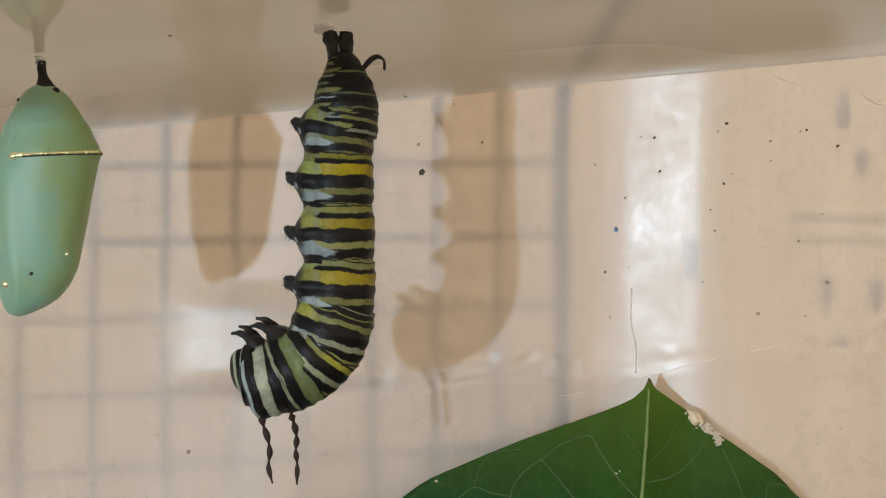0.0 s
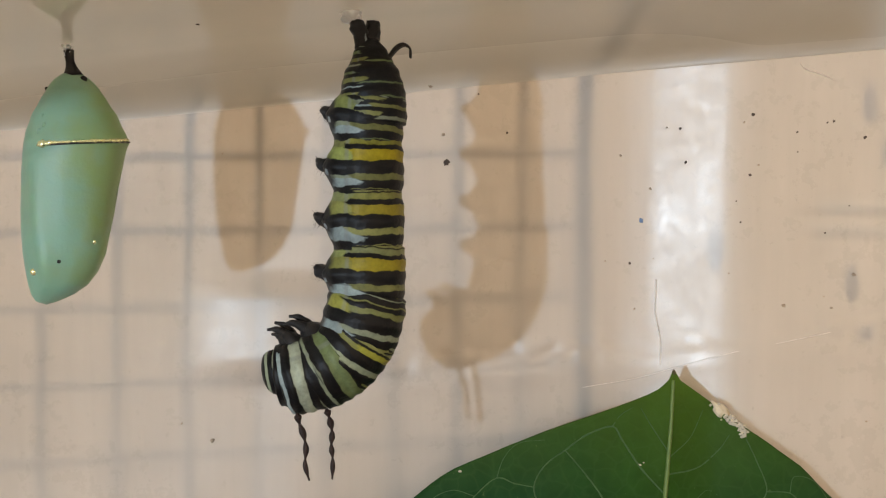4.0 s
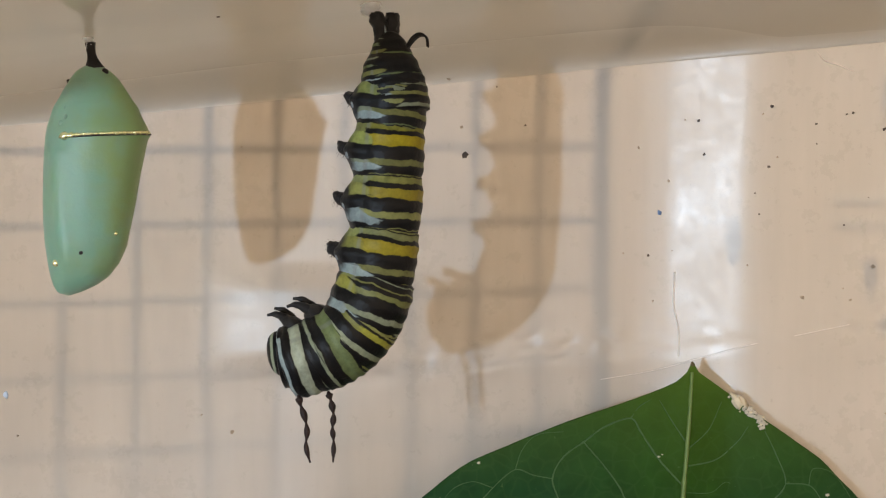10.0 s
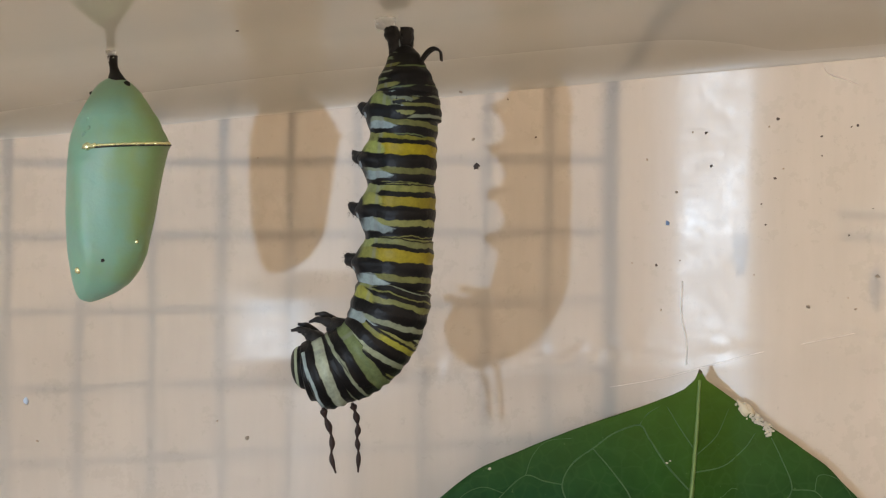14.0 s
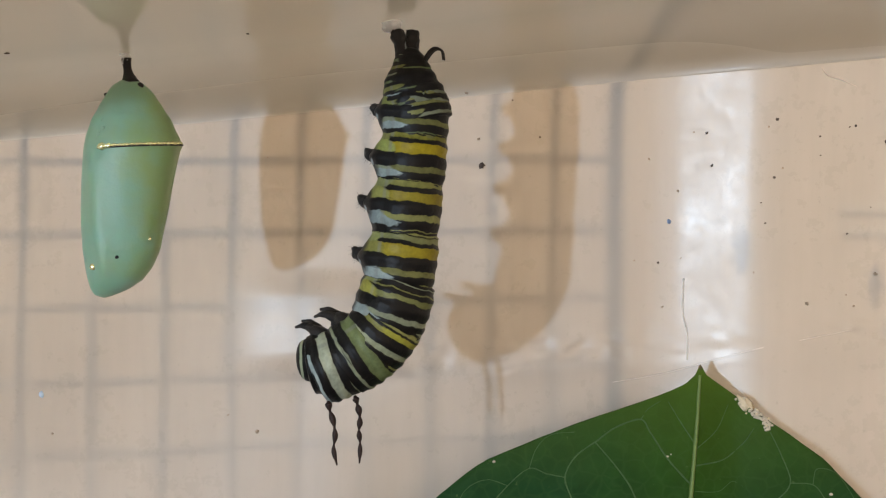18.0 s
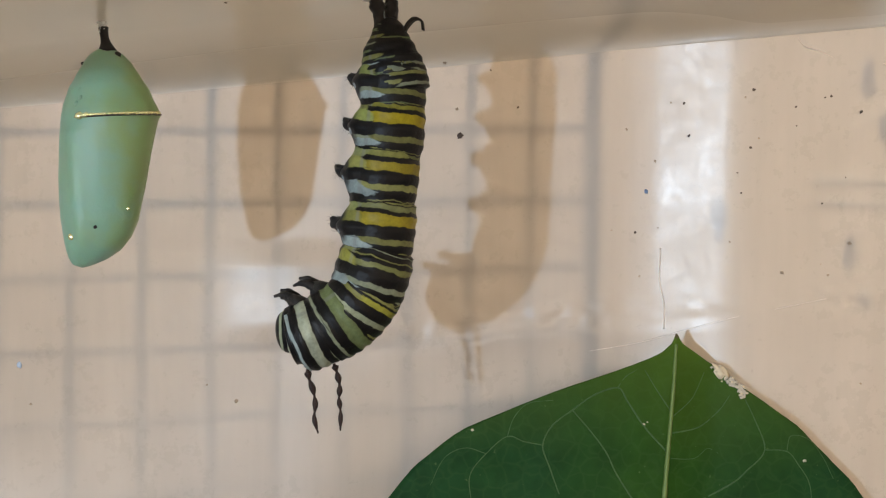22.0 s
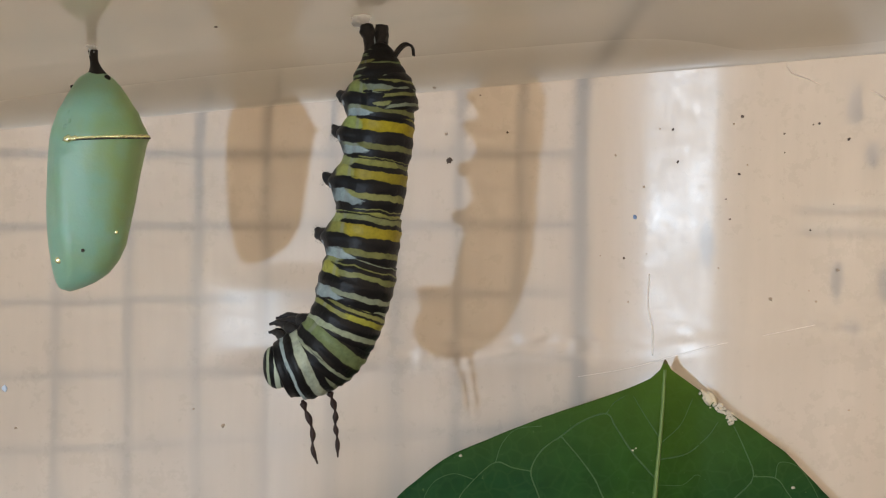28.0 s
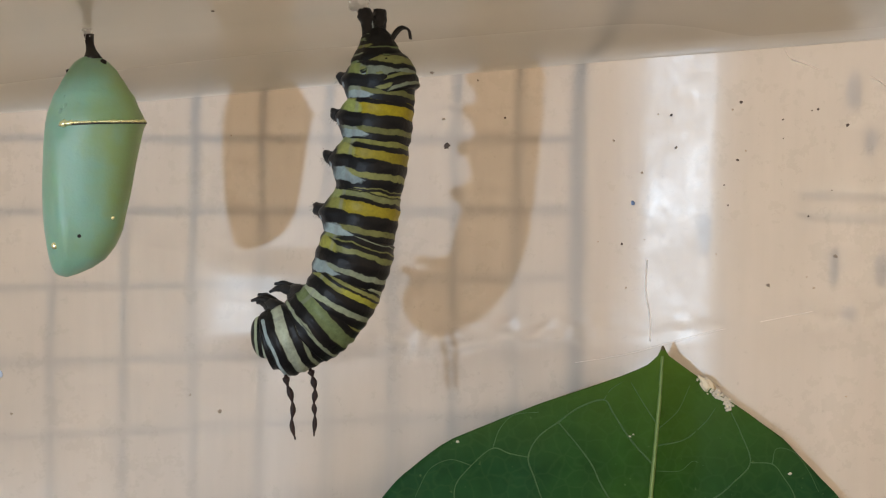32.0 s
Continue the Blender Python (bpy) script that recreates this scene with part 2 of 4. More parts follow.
def wall_y(x, z):
    """The moulded back wall: a soft vertical rib, a shallow crease on one side, a slight wave. Slopes are tuned so the
    lamp glints towards the camera.
    """
    y = WALL_Y - 0.05 * min(24.0, max(-30.0, x)) - 5.0 * soft_ramp(23.8, 37.8, x) + 5.0 * smooth_step(52, 110, x)
    y -= 0.0023 * max(0.0, z + 8) ** 2 * smooth_step(-75, -45, x)
    y -= 0.020 * max(0.0, -4 - z) * smooth_step(16, 28, x) * (1 - smooth_step(42, 75, x))
    y -= 0.0030 * max(-45.0, min(0.0, x + 30)) ** 2 * (0.3 + 0.7 * smooth_step(-42, -8, z))
    crease = lip_z(x) - 41.5
    y -= 0.17 * math.exp(-((z - crease) / 2.2) ** 2) * smooth_step(-12, 6, x)
    # a ridge along the crease, now higher and now lower, shaped to catch the lamp
    amount = 0.5 + 0.5 * noise.noise(Vector((x * 0.5, z * 0.7, 1.0)))
    y -= (0.06 + 0.14 * amount) * math.exp(-((z - crease + 0.3 - 0.9 * amount) / 1.3) ** 2) * smooth_step(-10, 0, x) * (1 - smooth_step(13, 22, x))
    y += 0.07 * max(0.0, crease - 1.0 - z) * smooth_step(-26, -10, x) * (1 - smooth_step(20, 32, x))
    y += 0.16 * noise.noise(Vector((x * 0.05, z * 0.05, 3.0)))
    lumpy = (0.10 + 0.50 * smooth_step(-25, 8, x)) * (1 - 0.8 * smooth_step(17, 23, x) * (1 - smooth_step(44, 52, x)))
    y -= 1.05 * (soft_ramp(-39.5, -29.0, x) - smooth_step(-28, -2, x)) * smooth_step(-22, -17, z) * (1 - smooth_step(-9, -4, z))
    y += lumpy * math.exp(-((z - crease - 2.5) / 2.6) ** 2) * smooth_step(-42, -30, x) * (0.75 * noise.noise(Vector((x * 0.40, z * 0.55, 7.0))) + 0.4 * noise.noise(Vector((x * 0.9, z * 1.1, 2.0))))
    rough = smooth_step(18, 27, x) * (1 - smooth_step(38, 46, x))
    y += 0.012 * noise.noise(Vector((x * 0.35, z * 0.28, 9.0))) + 0.028 * rough * noise.noise(Vector((x * 1.3, z * 1.0, 5.0)))
    return y


def lip_at(x):
    """Height of the lip: lowered where the rib stands forward, to look straight to the camera."""
    return lip_z(x) * wall_y(x, lip_z(x)) / WALL_Y


def steps(a, b, n):
    return [a + (b - a) * i / n for i in range(n + 1)]


XS = steps(-220, -75, 8)[:-1] + steps(-75, 95, 240) + steps(95, 220, 8)[1:]


def wall_profile(x):
    """Points of the wall at x, from the floor up to the lip under the lid."""
    low = steps(-140, -50, 8)[:-1] + steps(-50, lip_at(x), 150)
    return [(x, wall_y(x, z), z) for z in low]


def build_back_wall():
    xs = XS
    cols = [wall_profile(x) for x in xs]
    bm = bmesh.new()
    grids = []
    for back in (0.0, 1.6):
        grids.append([[bm.verts.new((p[0] * MM, (p[1] + back) * MM, p[2] * MM)) for p in c] for c in cols])
    front, rear = grids
    n = len(front[0])
    for i in range(len(xs) - 1):
        for j in range(n - 1):
            bm.faces.new((front[i][j], front[i + 1][j], front[i + 1][j + 1], front[i][j + 1]))
            f = bm.faces.new((rear[i][j], rear[i][j + 1], rear[i + 1][j + 1], rear[i + 1][j]))
            f.material_index = 1
    for i in range(len(xs) - 1):
        bm.faces.new((front[i][0], rear[i][0], rear[i + 1][0], front[i + 1][0]))
    for i in (0, -1):
        for j in range(n - 1):
            bm.faces.new((front[i][j], front[i][j + 1], rear[i][j + 1], rear[i][j]))
    bmesh.ops.recalc_face_normals(bm, faces=bm.faces)
    ob = part("wall_north", bm, [PLASTIC, CLEAR])
    tagged(ob, "milky translucent plastic tub wall with scuffs and a moulded rib", "wall", kind="structure")


ROUND = 27.0


def lid_under(x, y):
    """Underside of the lid: level in front, then one even round down into the back wall."""
    reach = wall_y(x, lip_z(x))
    drop = max(0.6, lid_z(x) - lip_at(x))
    u = min(1.0, max(0.0, (y - reach + ROUND) / ROUND))
    return lid_z(x) - drop * (1 - math.sqrt(1 - u * u)) + 0.02 * noise.noise(Vector((x * 0.06, y * 0.08, 1.0))) * (1 - u)


def build_lid():
    """A curved sheet whose back edge meets the top edge of the wall."""
    bm = bmesh.new()
    under, over = [], []
    for x in XS:
        end = wall_y(x, lip_z(x))
        ys = steps(-20, 120, 20)[:-1] + steps(120, end - ROUND, 16)[:-1] + [end - ROUND * (1 - math.sin(math.pi / 2 * k / 60)) for k in range(60)]
        row = [Vector((x, y, lid_under(x, y))) for y in ys] + [Vector((x, wall_y(x, lip_at(x)), lip_at(x)))]
        slope = [(row[min(k + 1, len(row) - 1)] - row[max(k - 1, 0)]).normalized() for k in range(len(row))]
        slope[-1] = Vector((0, 0, -1))
        under.append([bm.verts.new(q * MM) for q in row])
        over.append([bm.verts.new((q + Vector((0, -d.z, d.y)) * 1.6) * MM) for q, d in zip(row, slope)])
    n = len(under[0])
    for i in range(len(XS) - 1):
        for j in range(n - 1):
            bm.faces.new((under[i][j], under[i][j + 1], under[i + 1][j + 1], under[i + 1][j]))
            f = bm.faces.new((over[i][j], over[i + 1][j], over[i + 1][j + 1], over[i][j + 1]))
            f.material_index = 1
        bm.faces.new((under[i][0], under[i + 1][0], over[i + 1][0], over[i][0]))
    for i in (0, -1):
        for j in range(n - 1):
            bm.faces.new((under[i][j], under[i][j + 1], over[i][j + 1], over[i][j]))
    bmesh.ops.recalc_face_normals(bm, faces=bm.faces)
    tagged(part("ceiling", bm, [CEILING, CLEAR]), "glossy milky plastic lid that mirrors what hangs from it", "ceiling", kind="structure")


def build_shade_strip():
    """An unseen strip under the lid, added to keep lamp light off it."""
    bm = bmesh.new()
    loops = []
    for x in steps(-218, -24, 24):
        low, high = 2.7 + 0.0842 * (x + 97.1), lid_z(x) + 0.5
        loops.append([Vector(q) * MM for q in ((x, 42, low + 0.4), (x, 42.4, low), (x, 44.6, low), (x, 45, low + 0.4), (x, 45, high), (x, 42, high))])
    tagged(part("shade_strip", rings(bm, loops), PLASTIC, smooth=False), "unseen milky plastic strip added to shade the lid", "lid rim", kind="structure")


def slab(name, lo, hi, mat, label, category):
    bm = bmesh.new()
    bmesh.ops.create_cube(bm, size=1.0)
    for v in bm.verts:
        v.co = Vector([(lo[k] + hi[k]) / 2 + v.co[k] * (hi[k] - lo[k]) for k in range(3)]) * MM
    bmesh.ops.bevel(bm, geom=bm.edges[:], offset=0.0006, segments=2, affect="EDGES")
    return tagged(part(name, bm, mat, smooth=False), label, category, kind="structure")


build_back_wall()
build_lid()
build_shade_strip()
slab("wall_west", (-223, -20, -140), (-220.1, 172, -1), PLASTIC, "milky plastic tub side wall", "wall")
slab("wall_east", (220.1, -20, -140), (223, 172, 40), PLASTIC, "milky plastic tub side wall", "wall")
# unseen floor and table, coloured dark so less light bounces onto the lid
slab("floor", (-220, -20, -143), (220, 176, -140.1), TABLE, "unseen dark brown tub floor that limits bounce light on the lid", "floor")
slab("ground", (-900, -900, -148), (900, 329, -143.5), TABLE, "unseen dark brown table top added under the tub", "table")
slab("backdrop", (-700, 330, -500), (700, 336, 500), BOARD, "plain tan board standing behind the tub", "board")


def build_wire_mesh():
    """Hardware cloth of about half an inch behind the tub, folded forward over the lid. Its pitch, bow and skew are
    fitted to the camera's view.
    """
    turn = math.radians(12.1)
    foot = Vector((23.5, 241.8, -140.0))
    mesh = thing("wire_mesh", foot * MM, "galvanised square wire mesh folded over the milky tub", "wire mesh")
    pitch, count, rise = 12.7, 16, 13.74
    rng = random.Random(12)

    def at(k):
        """The foot line of upright k: it bows towards the tub."""
        return foot + Vector((-math.cos(turn) * k * pitch, -math.sin(turn) * k * pitch - 0.034 * k * k, 0))

    def ahead(k):
        """The wires of the folded top fan out, skewed to fit the view."""
        skew = math.radians(min(24.0, 2.4 * max(0.0, k)))
        return Vector((math.sin(skew), -math.cos(skew), 0))

    def over(k, d):
        """On the folded top, d mm ahead of upright k, a little above the lid."""
        q = at(k) + ahead(k) * d
        return Vector((q.x, q.y, lid_z(q.x) + 4.0))

    for k in range(count):
        top = over(k, 0)
        sway = [rng.uniform(-0.5, 0.5) for _ in range(2)]
        bend = [Vector((top.x, top.y, top.z - 22)), Vector((top.x, top.y, top.z - 10)) + ahead(k) * 0.8, Vector((top.x, top.y, top.z - 3)) + ahead(k) * 4.5,
                over(k, 13)] + ([over(k, 28), over(k, 60), over(k, 95)] if k == 0 else [over(k, 24), over(k, 34)])
        path = [at(k), Vector((top.x + sway[0], top.y, top.z - 80)), Vector((top.x + sway[1], top.y, top.z - 45))] + curve_points(bend, 24)
        part("wire", tube([(q - foot) * MM for q in path], (1.6 if k == 0 else rng.uniform(0.62, 0.84)) * MM, 8), WIRE, mesh)
    for n in range(12):
        z = 16.8 - rise * n
        pts = [at(s) + Vector((0, -1.2, z + 140 - 0.021 * s * pitch + rng.uniform(-0.4, 0.4))) for s in (-0.1, 2.5, 5, 7.5, 10, 12.5, count - 0.6)]
        part("wire", tube([(q - foot) * MM for q in pts], rng.uniform(0.6, 0.82) * MM, 8), WIRE, mesh)


build_wire_mesh()


def build_card():
    """A darker tan card behind the wire mesh that ends with it, added to darken what shows through."""
    turn = math.radians(10)
    at = Vector((24.5, 274.0, -140.0))
    bm = bmesh.new()
    bmesh.ops.create_cube(bm, size=1.0)
    for v in bm.verts:
        v.co = Vector((v.co.x * 190 - 95, v.co.y * 1.5, v.co.z * 183 + 91.5)) * MM
    bmesh.ops.bevel(bm, geom=bm.edges[:], offset=0.0003, segments=2, affect="EDGES")
    ob = part("card", bm, CARD, smooth=False)
    ob.matrix_basis = pose(at.x * MM, at.y * MM, at.z * MM, 0, 0, math.degrees(turn))
    tagged(ob, "tan card standing close behind the galvanised wire mesh", "card")


build_card()


# ---- chrysalis ----
JADE = material("jade_pupa_shell", (0.26, 0.42, 0.28), 0.46)
_b = JADE.node_tree.nodes["Principled BSDF"]
_b.inputs["Subsurface Weight"].default_value = 0.35
_b.inputs["Subsurface Radius"].default_value = (0.5, 1.0, 0.5)
_b.inputs["Subsurface Scale"].default_value = 0.0016
_b.inputs["Coat Weight"].default_value = 0.9
_b.inputs["Coat Roughness"].default_value = 0.55
_soft, _fine = grain(JADE, 170.0, 3), grain(JADE, 1500.0, 4)
# light from the left put into the colour: the right side turns darker, yellow-green
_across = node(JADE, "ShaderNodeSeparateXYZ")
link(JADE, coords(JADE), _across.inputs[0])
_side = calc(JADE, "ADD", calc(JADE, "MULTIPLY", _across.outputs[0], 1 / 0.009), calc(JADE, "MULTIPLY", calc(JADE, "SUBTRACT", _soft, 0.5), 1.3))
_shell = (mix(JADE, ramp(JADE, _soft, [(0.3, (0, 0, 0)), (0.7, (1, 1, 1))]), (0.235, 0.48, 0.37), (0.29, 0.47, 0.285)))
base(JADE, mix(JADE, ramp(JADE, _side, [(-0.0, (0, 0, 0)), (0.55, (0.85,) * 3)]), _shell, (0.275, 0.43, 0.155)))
bump(JADE, calc(JADE, "ADD", calc(JADE, "MULTIPLY", _soft, 3.0), _fine), 0.25, 0.00025)

# height below the hanging point, left edge, right edge (mm)
SHELL = [(-2.2, 0.1, 0.9), (-2.45, -0.9, 1.4), (-3.0, -1.7, 2.2), (-4.05, -2.5, 3.3), (-5.6, -3.35, 4.3), (-7, -4.15, 5.3),
         (-8.6, -4.75, 6), (-10.2, -5.1, 6.75), (-10.45, -5.15, 6.75), (-10.8, -5.2, 6.5), (-12.6, -5.35, 6.1), (-15.2, -5.45, 5.6),
         (-18, -5.5, 5.1), (-20.6, -5.45, 4.6), (-23.2, -5.25, 4.1), (-25.2, -4.95, 3.2), (-26.8, -4.65, 2), (-27.9, -4.35, 0.4),
         (-28.6, -3.95, -1.2), (-28.95, -3.35, -2.2), (-29.05, -2.65, -2.7)]


def shell_at(z):
    """Centre and half width of the shell at a height."""
    for (z0, l0, r0), (z1, l1, r1) in zip(SHELL, SHELL[1:]):
        if z1 <= z <= z0:
            u = (z - z0) / (z1 - z0)
            l, r = l0 + (l1 - l0) * u, r0 + (r1 - r0) * u
            return (l + r) / 2, (r - l) / 2
    return 0, 1


def shell_point(z, a, out=0.0):
    """On the shell at a height and a turn: 0 right, 90 towards the viewer."""
    c, h = shell_at(z)
    a = math.radians(a)
    return Vector((c + (h + out) * math.cos(a), -(0.8 * h + out) * math.sin(a), z)) * MM


def build_chrysalis():
    pupa = thing("chrysalis", (-46.1 * MM, 140 * MM, 21.25 * MM), "jade green monarch chrysalis with gold spots hanging from the lid", "chrysalis")
    bm = bmesh.new()
    zs = [SHELL[0][0] + (SHELL[-1][0] - SHELL[0][0]) * k / 110 for k in range(111)]
    loops = []
    for z in zs:
        loop = []
        for k in range(56):
            a = 360 * k / 56
            p = shell_point(z, a)
            # faint wing case edges and rings of the abdomen
            wave = 0.42 * math.exp(-((a - 112 - 1.6 * (z + 20)) / 13) ** 2) * smooth_step(-28.6, -23.5, z) * smooth_step(11.0, 13.0, -z)
            wave += 0.03 * math.sin(z * 3.2) * (z > -10)
            wave += 0.05 * noise.noise(Vector((a * 0.03, z * 0.3, 2)))
            loop.append(p + Vector((math.cos(math.radians(a)), -math.sin(math.radians(a)), 0)) * wave * MM)
        loops.append(loop)
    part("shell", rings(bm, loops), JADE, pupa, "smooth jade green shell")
    stem = [(0.35, 0, -2.8), (0.25, 0, -2.3), (0.12, 0, -1.6), (0.0, 0, -1.0), (-0.1, 0, -0.3), (-0.15, 0, 0.3)]
    part("cremaster", tube([Vector(p) * MM for p in stem], [1.25 * MM, 0.95 * MM, 0.62 * MM, 0.5 * MM, 0.55 * MM, 0.62 * MM], 14), BLACK, pupa, "black stalk")
    # gold crown beads over a dark line
    line = [shell_point(-10.35 - 0.0062 * (a - 10), a, 0.02) for a in range(-8, 120, 4)]
    part("dark_band", tube(line, 0.13 * MM, 6), BLACK, pupa, "thin black line under the gold beads")
    rng = random.Random(4)
    bead = None
    for k in range(26):
        a = 3 + k * 4.4 + rng.uniform(-1, 1)
        big = 1.3 + 0.9 * (a > 101)
        p = shell_point(-10.12 - 0.0062 * a, a, 0.03)
        s = (0.24 * rng.uniform(0.7, 1.5) * big, 0.2, 0.17 * rng.uniform(0.8, 1.5) * big)
        ob = part("gold_bead", blob([q * MM for q in s], k, 1), GOLD, pupa, "gold bead" if k == 0 else "")
        ob.location = p
    for z, a, r in ((-25.2, 125, 0.42), (-21.8, 35, 0.25)):
        ob = part("gold_spot", blob((r * MM, r * 0.5 * MM, r * 1.05 * MM), z, 2, 0.15), GOLD, pupa, "raised gold spot")
        ob.location = shell_point(z, a, 0.02)
    for z, a, r in ((-8.7, 116, 0.30), (-9.4, 122, 0.34), (-7.6, 121, 0.22)):
        ob = part("nub", blob((r * MM, r * 0.5 * MM, r * 1.2 * MM), z, 2, 0.3), JADE, pupa, "small green nub")
        ob.location = shell_point(z, a, -0.02)
    for z, a, r in ((-24.0, 82, 0.25), (-3.2, 40, 0.42), (-4.2, 165, 0.26)):
        ob = part("dark_spot", blob((r * MM, r * 0.45 * MM, r * 0.9 * MM), z, 2, 0.3), BLACK, pupa, "small black dot")
        ob.location = shell_point(z, a, 0.0)
    return pupa


build_chrysalis()


def silk_pad(x, w, label):
    bm = bmesh.new()
    rng = random.Random(int(x * 10) + 999)
    for k in range(60):
        a = rng.uniform(-1, 1)
        p0 = Vector((x + w * a * 0.9, 140 + rng.uniform(-1.0, 0.8), lid_z(x + w * a * 0.9) + 0.03))
        p1 = Vector((x + rng.uniform(-0.8, 0.8) * w, 140 + rng.uniform(-0.6, 0.4), lid_z(x) - rng.uniform(0.5, 1.25)))
        tube([p0 * MM, (p0 * 0.5 + p1 * 0.5) * MM, p1 * MM], 0.035 * MM, 5, bm)
    for k in range(9):
        lump = blob((0.72 * w * MM, 0.6 * w * MM, 0.46 * w * MM), k + x, 3, 0.2)
        spot = Vector((x + w * rng.uniform(-0.5, 0.5), 139.5 + rng.uniform(-0.7, 0.4), lid_z(x) - rng.uniform(0.1, 0.7) * w)) * MM
        bmesh.ops.translate(lump, verts=lump.verts, vec=spot)
        me = bpy.data.meshes.new("lump")
        lump.to_mesh(me)
        lump.free()
        bm.from_mesh(me)
        bpy.data.meshes.remove(me)
    tagged(part("silk_pad", bm, SILK), label, "silk", "silk pads on the lid")


silk_pad(-46.3, 0.45, "small tuft of white silk on the lid above the chrysalis")
silk_pad(-13.5, 1.15, "dense white silk button on the lid above the caterpillar")

# ---- caterpillar ----
INK, YELLOW, OLIVE = (0.006, 0.006, 0.007), (0.52, 0.42, 0.014), (0.28, 0.295, 0.10)
GOLDEN = (0.41, 0.40, 0.05)
PALE, FROST, MOSS = (0.33, 0.385, 0.27), (0.37, 0.47, 0.49), (0.21, 0.28, 0.125)
CREAM = (0.49, 0.56, 0.44)
LIME = (0.38, 0.45, 0.12)


def stripe_material(name, half, radius, back, side, seam=((0, 0.2), (1, 0.2))):
    """Cross bands along a body ring: one row of bands for the back, one for the flank, ink below."""
    m = material(name, INK, 0.46, spec=0.26)
    xyz = node(m, "ShaderNodeSeparateXYZ")
    co = coords(m)
    link(m, co, xyz.inputs[0])
    info = node(m, "ShaderNodeObjectInfo").outputs["Random"]
    shift = node(m, "ShaderNodeVectorMath")
    shift.operation = "ADD"
    link(m, co, shift.inputs[0])
    link(m, info, shift.inputs[1])
    wob = calc(m, "SUBTRACT", grain(m, 330.0, 3, 0.55, shift.outputs[0]), 0.5)
    wob2 = calc(m, "SUBTRACT", grain(m, 1100.0, 2, 0.5, shift.outputs[0]), 0.5)
    z = calc(m, "MULTIPLY_ADD", xyz.outputs[2], -0.5 / (half * MM))
    m.node_tree.nodes[-1].inputs[2].default_value = 0.5
    z = calc(m, "ADD", z, calc(m, "ADD", calc(m, "MULTIPLY", wob, 0.15), calc(m, "MULTIPLY", wob2, 0.03)))
    x = calc(m, "ADD", calc(m, "DIVIDE", xyz.outputs[0], radius * MM), calc(m, "MULTIPLY", wob, 0.7))
    on_back = ramp(m, z, back)
    on_side = ramp(m, z, side)
    # where the flank ends: the narrow dark bars of the back taper off over it
    reach = ramp(m, z, [(at, ((v + 1) / 2,) * 3) for at, v in seam])
    edge = calc(m, "SUBTRACT", calc(m, "MULTIPLY_ADD", reach, 2.0), x)
    m.node_tree.nodes[-2].inputs[2].default_value = -1.0
    flank = calc(m, "MULTIPLY_ADD", edge, 9.0, True)
    m.node_tree.nodes[-1].inputs[2].default_value = 0.5
    belly = calc(m, "MULTIPLY_ADD", x, -6.0, True)
    m.node_tree.nodes[-1].inputs[2].default_value = -4.6
    tone = mix(m, flank, on_back, on_side)
    tone = mix(m, belly, tone, (0.022, 0.022, 0.024))
    mottle = grain(m, 900.0, 4, 0.7, shift.outputs[0])
    tone = mix(m, 1.0, tone, ramp(m, mottle, [(0.25, (0.62,) * 3), (0.7, (1.12,) * 3)]), "MULTIPLY")
    # thin dark streaks along the bands, and the faint line of the breathing pores
    squash = node(m, "ShaderNodeVectorMath")
    squash.operation = "MULTIPLY"
    squash.inputs[1].default_value = (0.22, 0.22, 2.4)
    link(m, shift.outputs[0], squash.inputs[0])
    streak = grain(m, 620.0, 3, 0.6, squash.outputs[0])
    tone = mix(m, 1.0, tone, ramp(m, streak, [(0.26, (0.25,) * 3), (0.34, (1, 1, 1))]), "MULTIPLY")
    pore = calc(m, "ABSOLUTE", calc(m, "ADD", calc(m, "DIVIDE", xyz.outputs[0], radius * MM), 0.40))
    bright = node(m, "ShaderNodeRGBToBW")
    link(m, tone, bright.inputs[0])
    pale = calc(m, "MULTIPLY", ramp(m, pore, [(0.03, (0.4,) * 3), (0.08, (0, 0, 0))]), ramp(m, bright.outputs[0], [(0.04, (0, 0, 0)), (0.12, (1, 1, 1))]))
    tone = mix(m, pale, tone, (0.24, 0.26, 0.26))
    base(m, tone)
    bump(m, calc(m, "ADD", grain(m, 1600.0, 3), calc(m, "MULTIPLY", wob, 2.0)), 0.35, 0.00022)
    return m


def bands(*pairs, edge=0.016):
    """Stops of a ramp from (start, colour) bands with narrow soft edges."""
    out = []
    for k, (at, c) in enumerate(pairs):
        if k:
            out += [(at - edge / 2, pairs[k - 1][1]), (at + edge / 2, c)]
        else:
            out.append((0.0, c))
    return out


BACK = bands((0, INK), (0.03, OLIVE), (0.065, INK), (0.085, GOLDEN), (0.18, INK), (0.255, YELLOW), (0.42, INK), (0.625, OLIVE), (0.715, INK), (0.845, OLIVE), (0.875, INK), (0.90, GOLDEN), edge=0.012)
BACK_DARK = bands((0, INK), (0.03, MOSS), (0.065, INK), (0.09, OLIVE), (0.18, INK), (0.265, PALE), (0.40, INK), (0.635, OLIVE), (0.715, INK), (0.85, MOSS), (0.875, INK), (0.905, OLIVE), edge=0.012)
WAIST = bands((0, INK), (0.40, PALE), (0.45, INK), (0.60, OLIVE), (0.67, INK), (0.86, PALE), (0.93, INK))
SIDE = bands((0, INK), (0.085, LIME), (0.22, GOLDEN), (0.40, INK), (0.61, FROST), (0.80, INK), (0.91, LIME), edge=0.012)
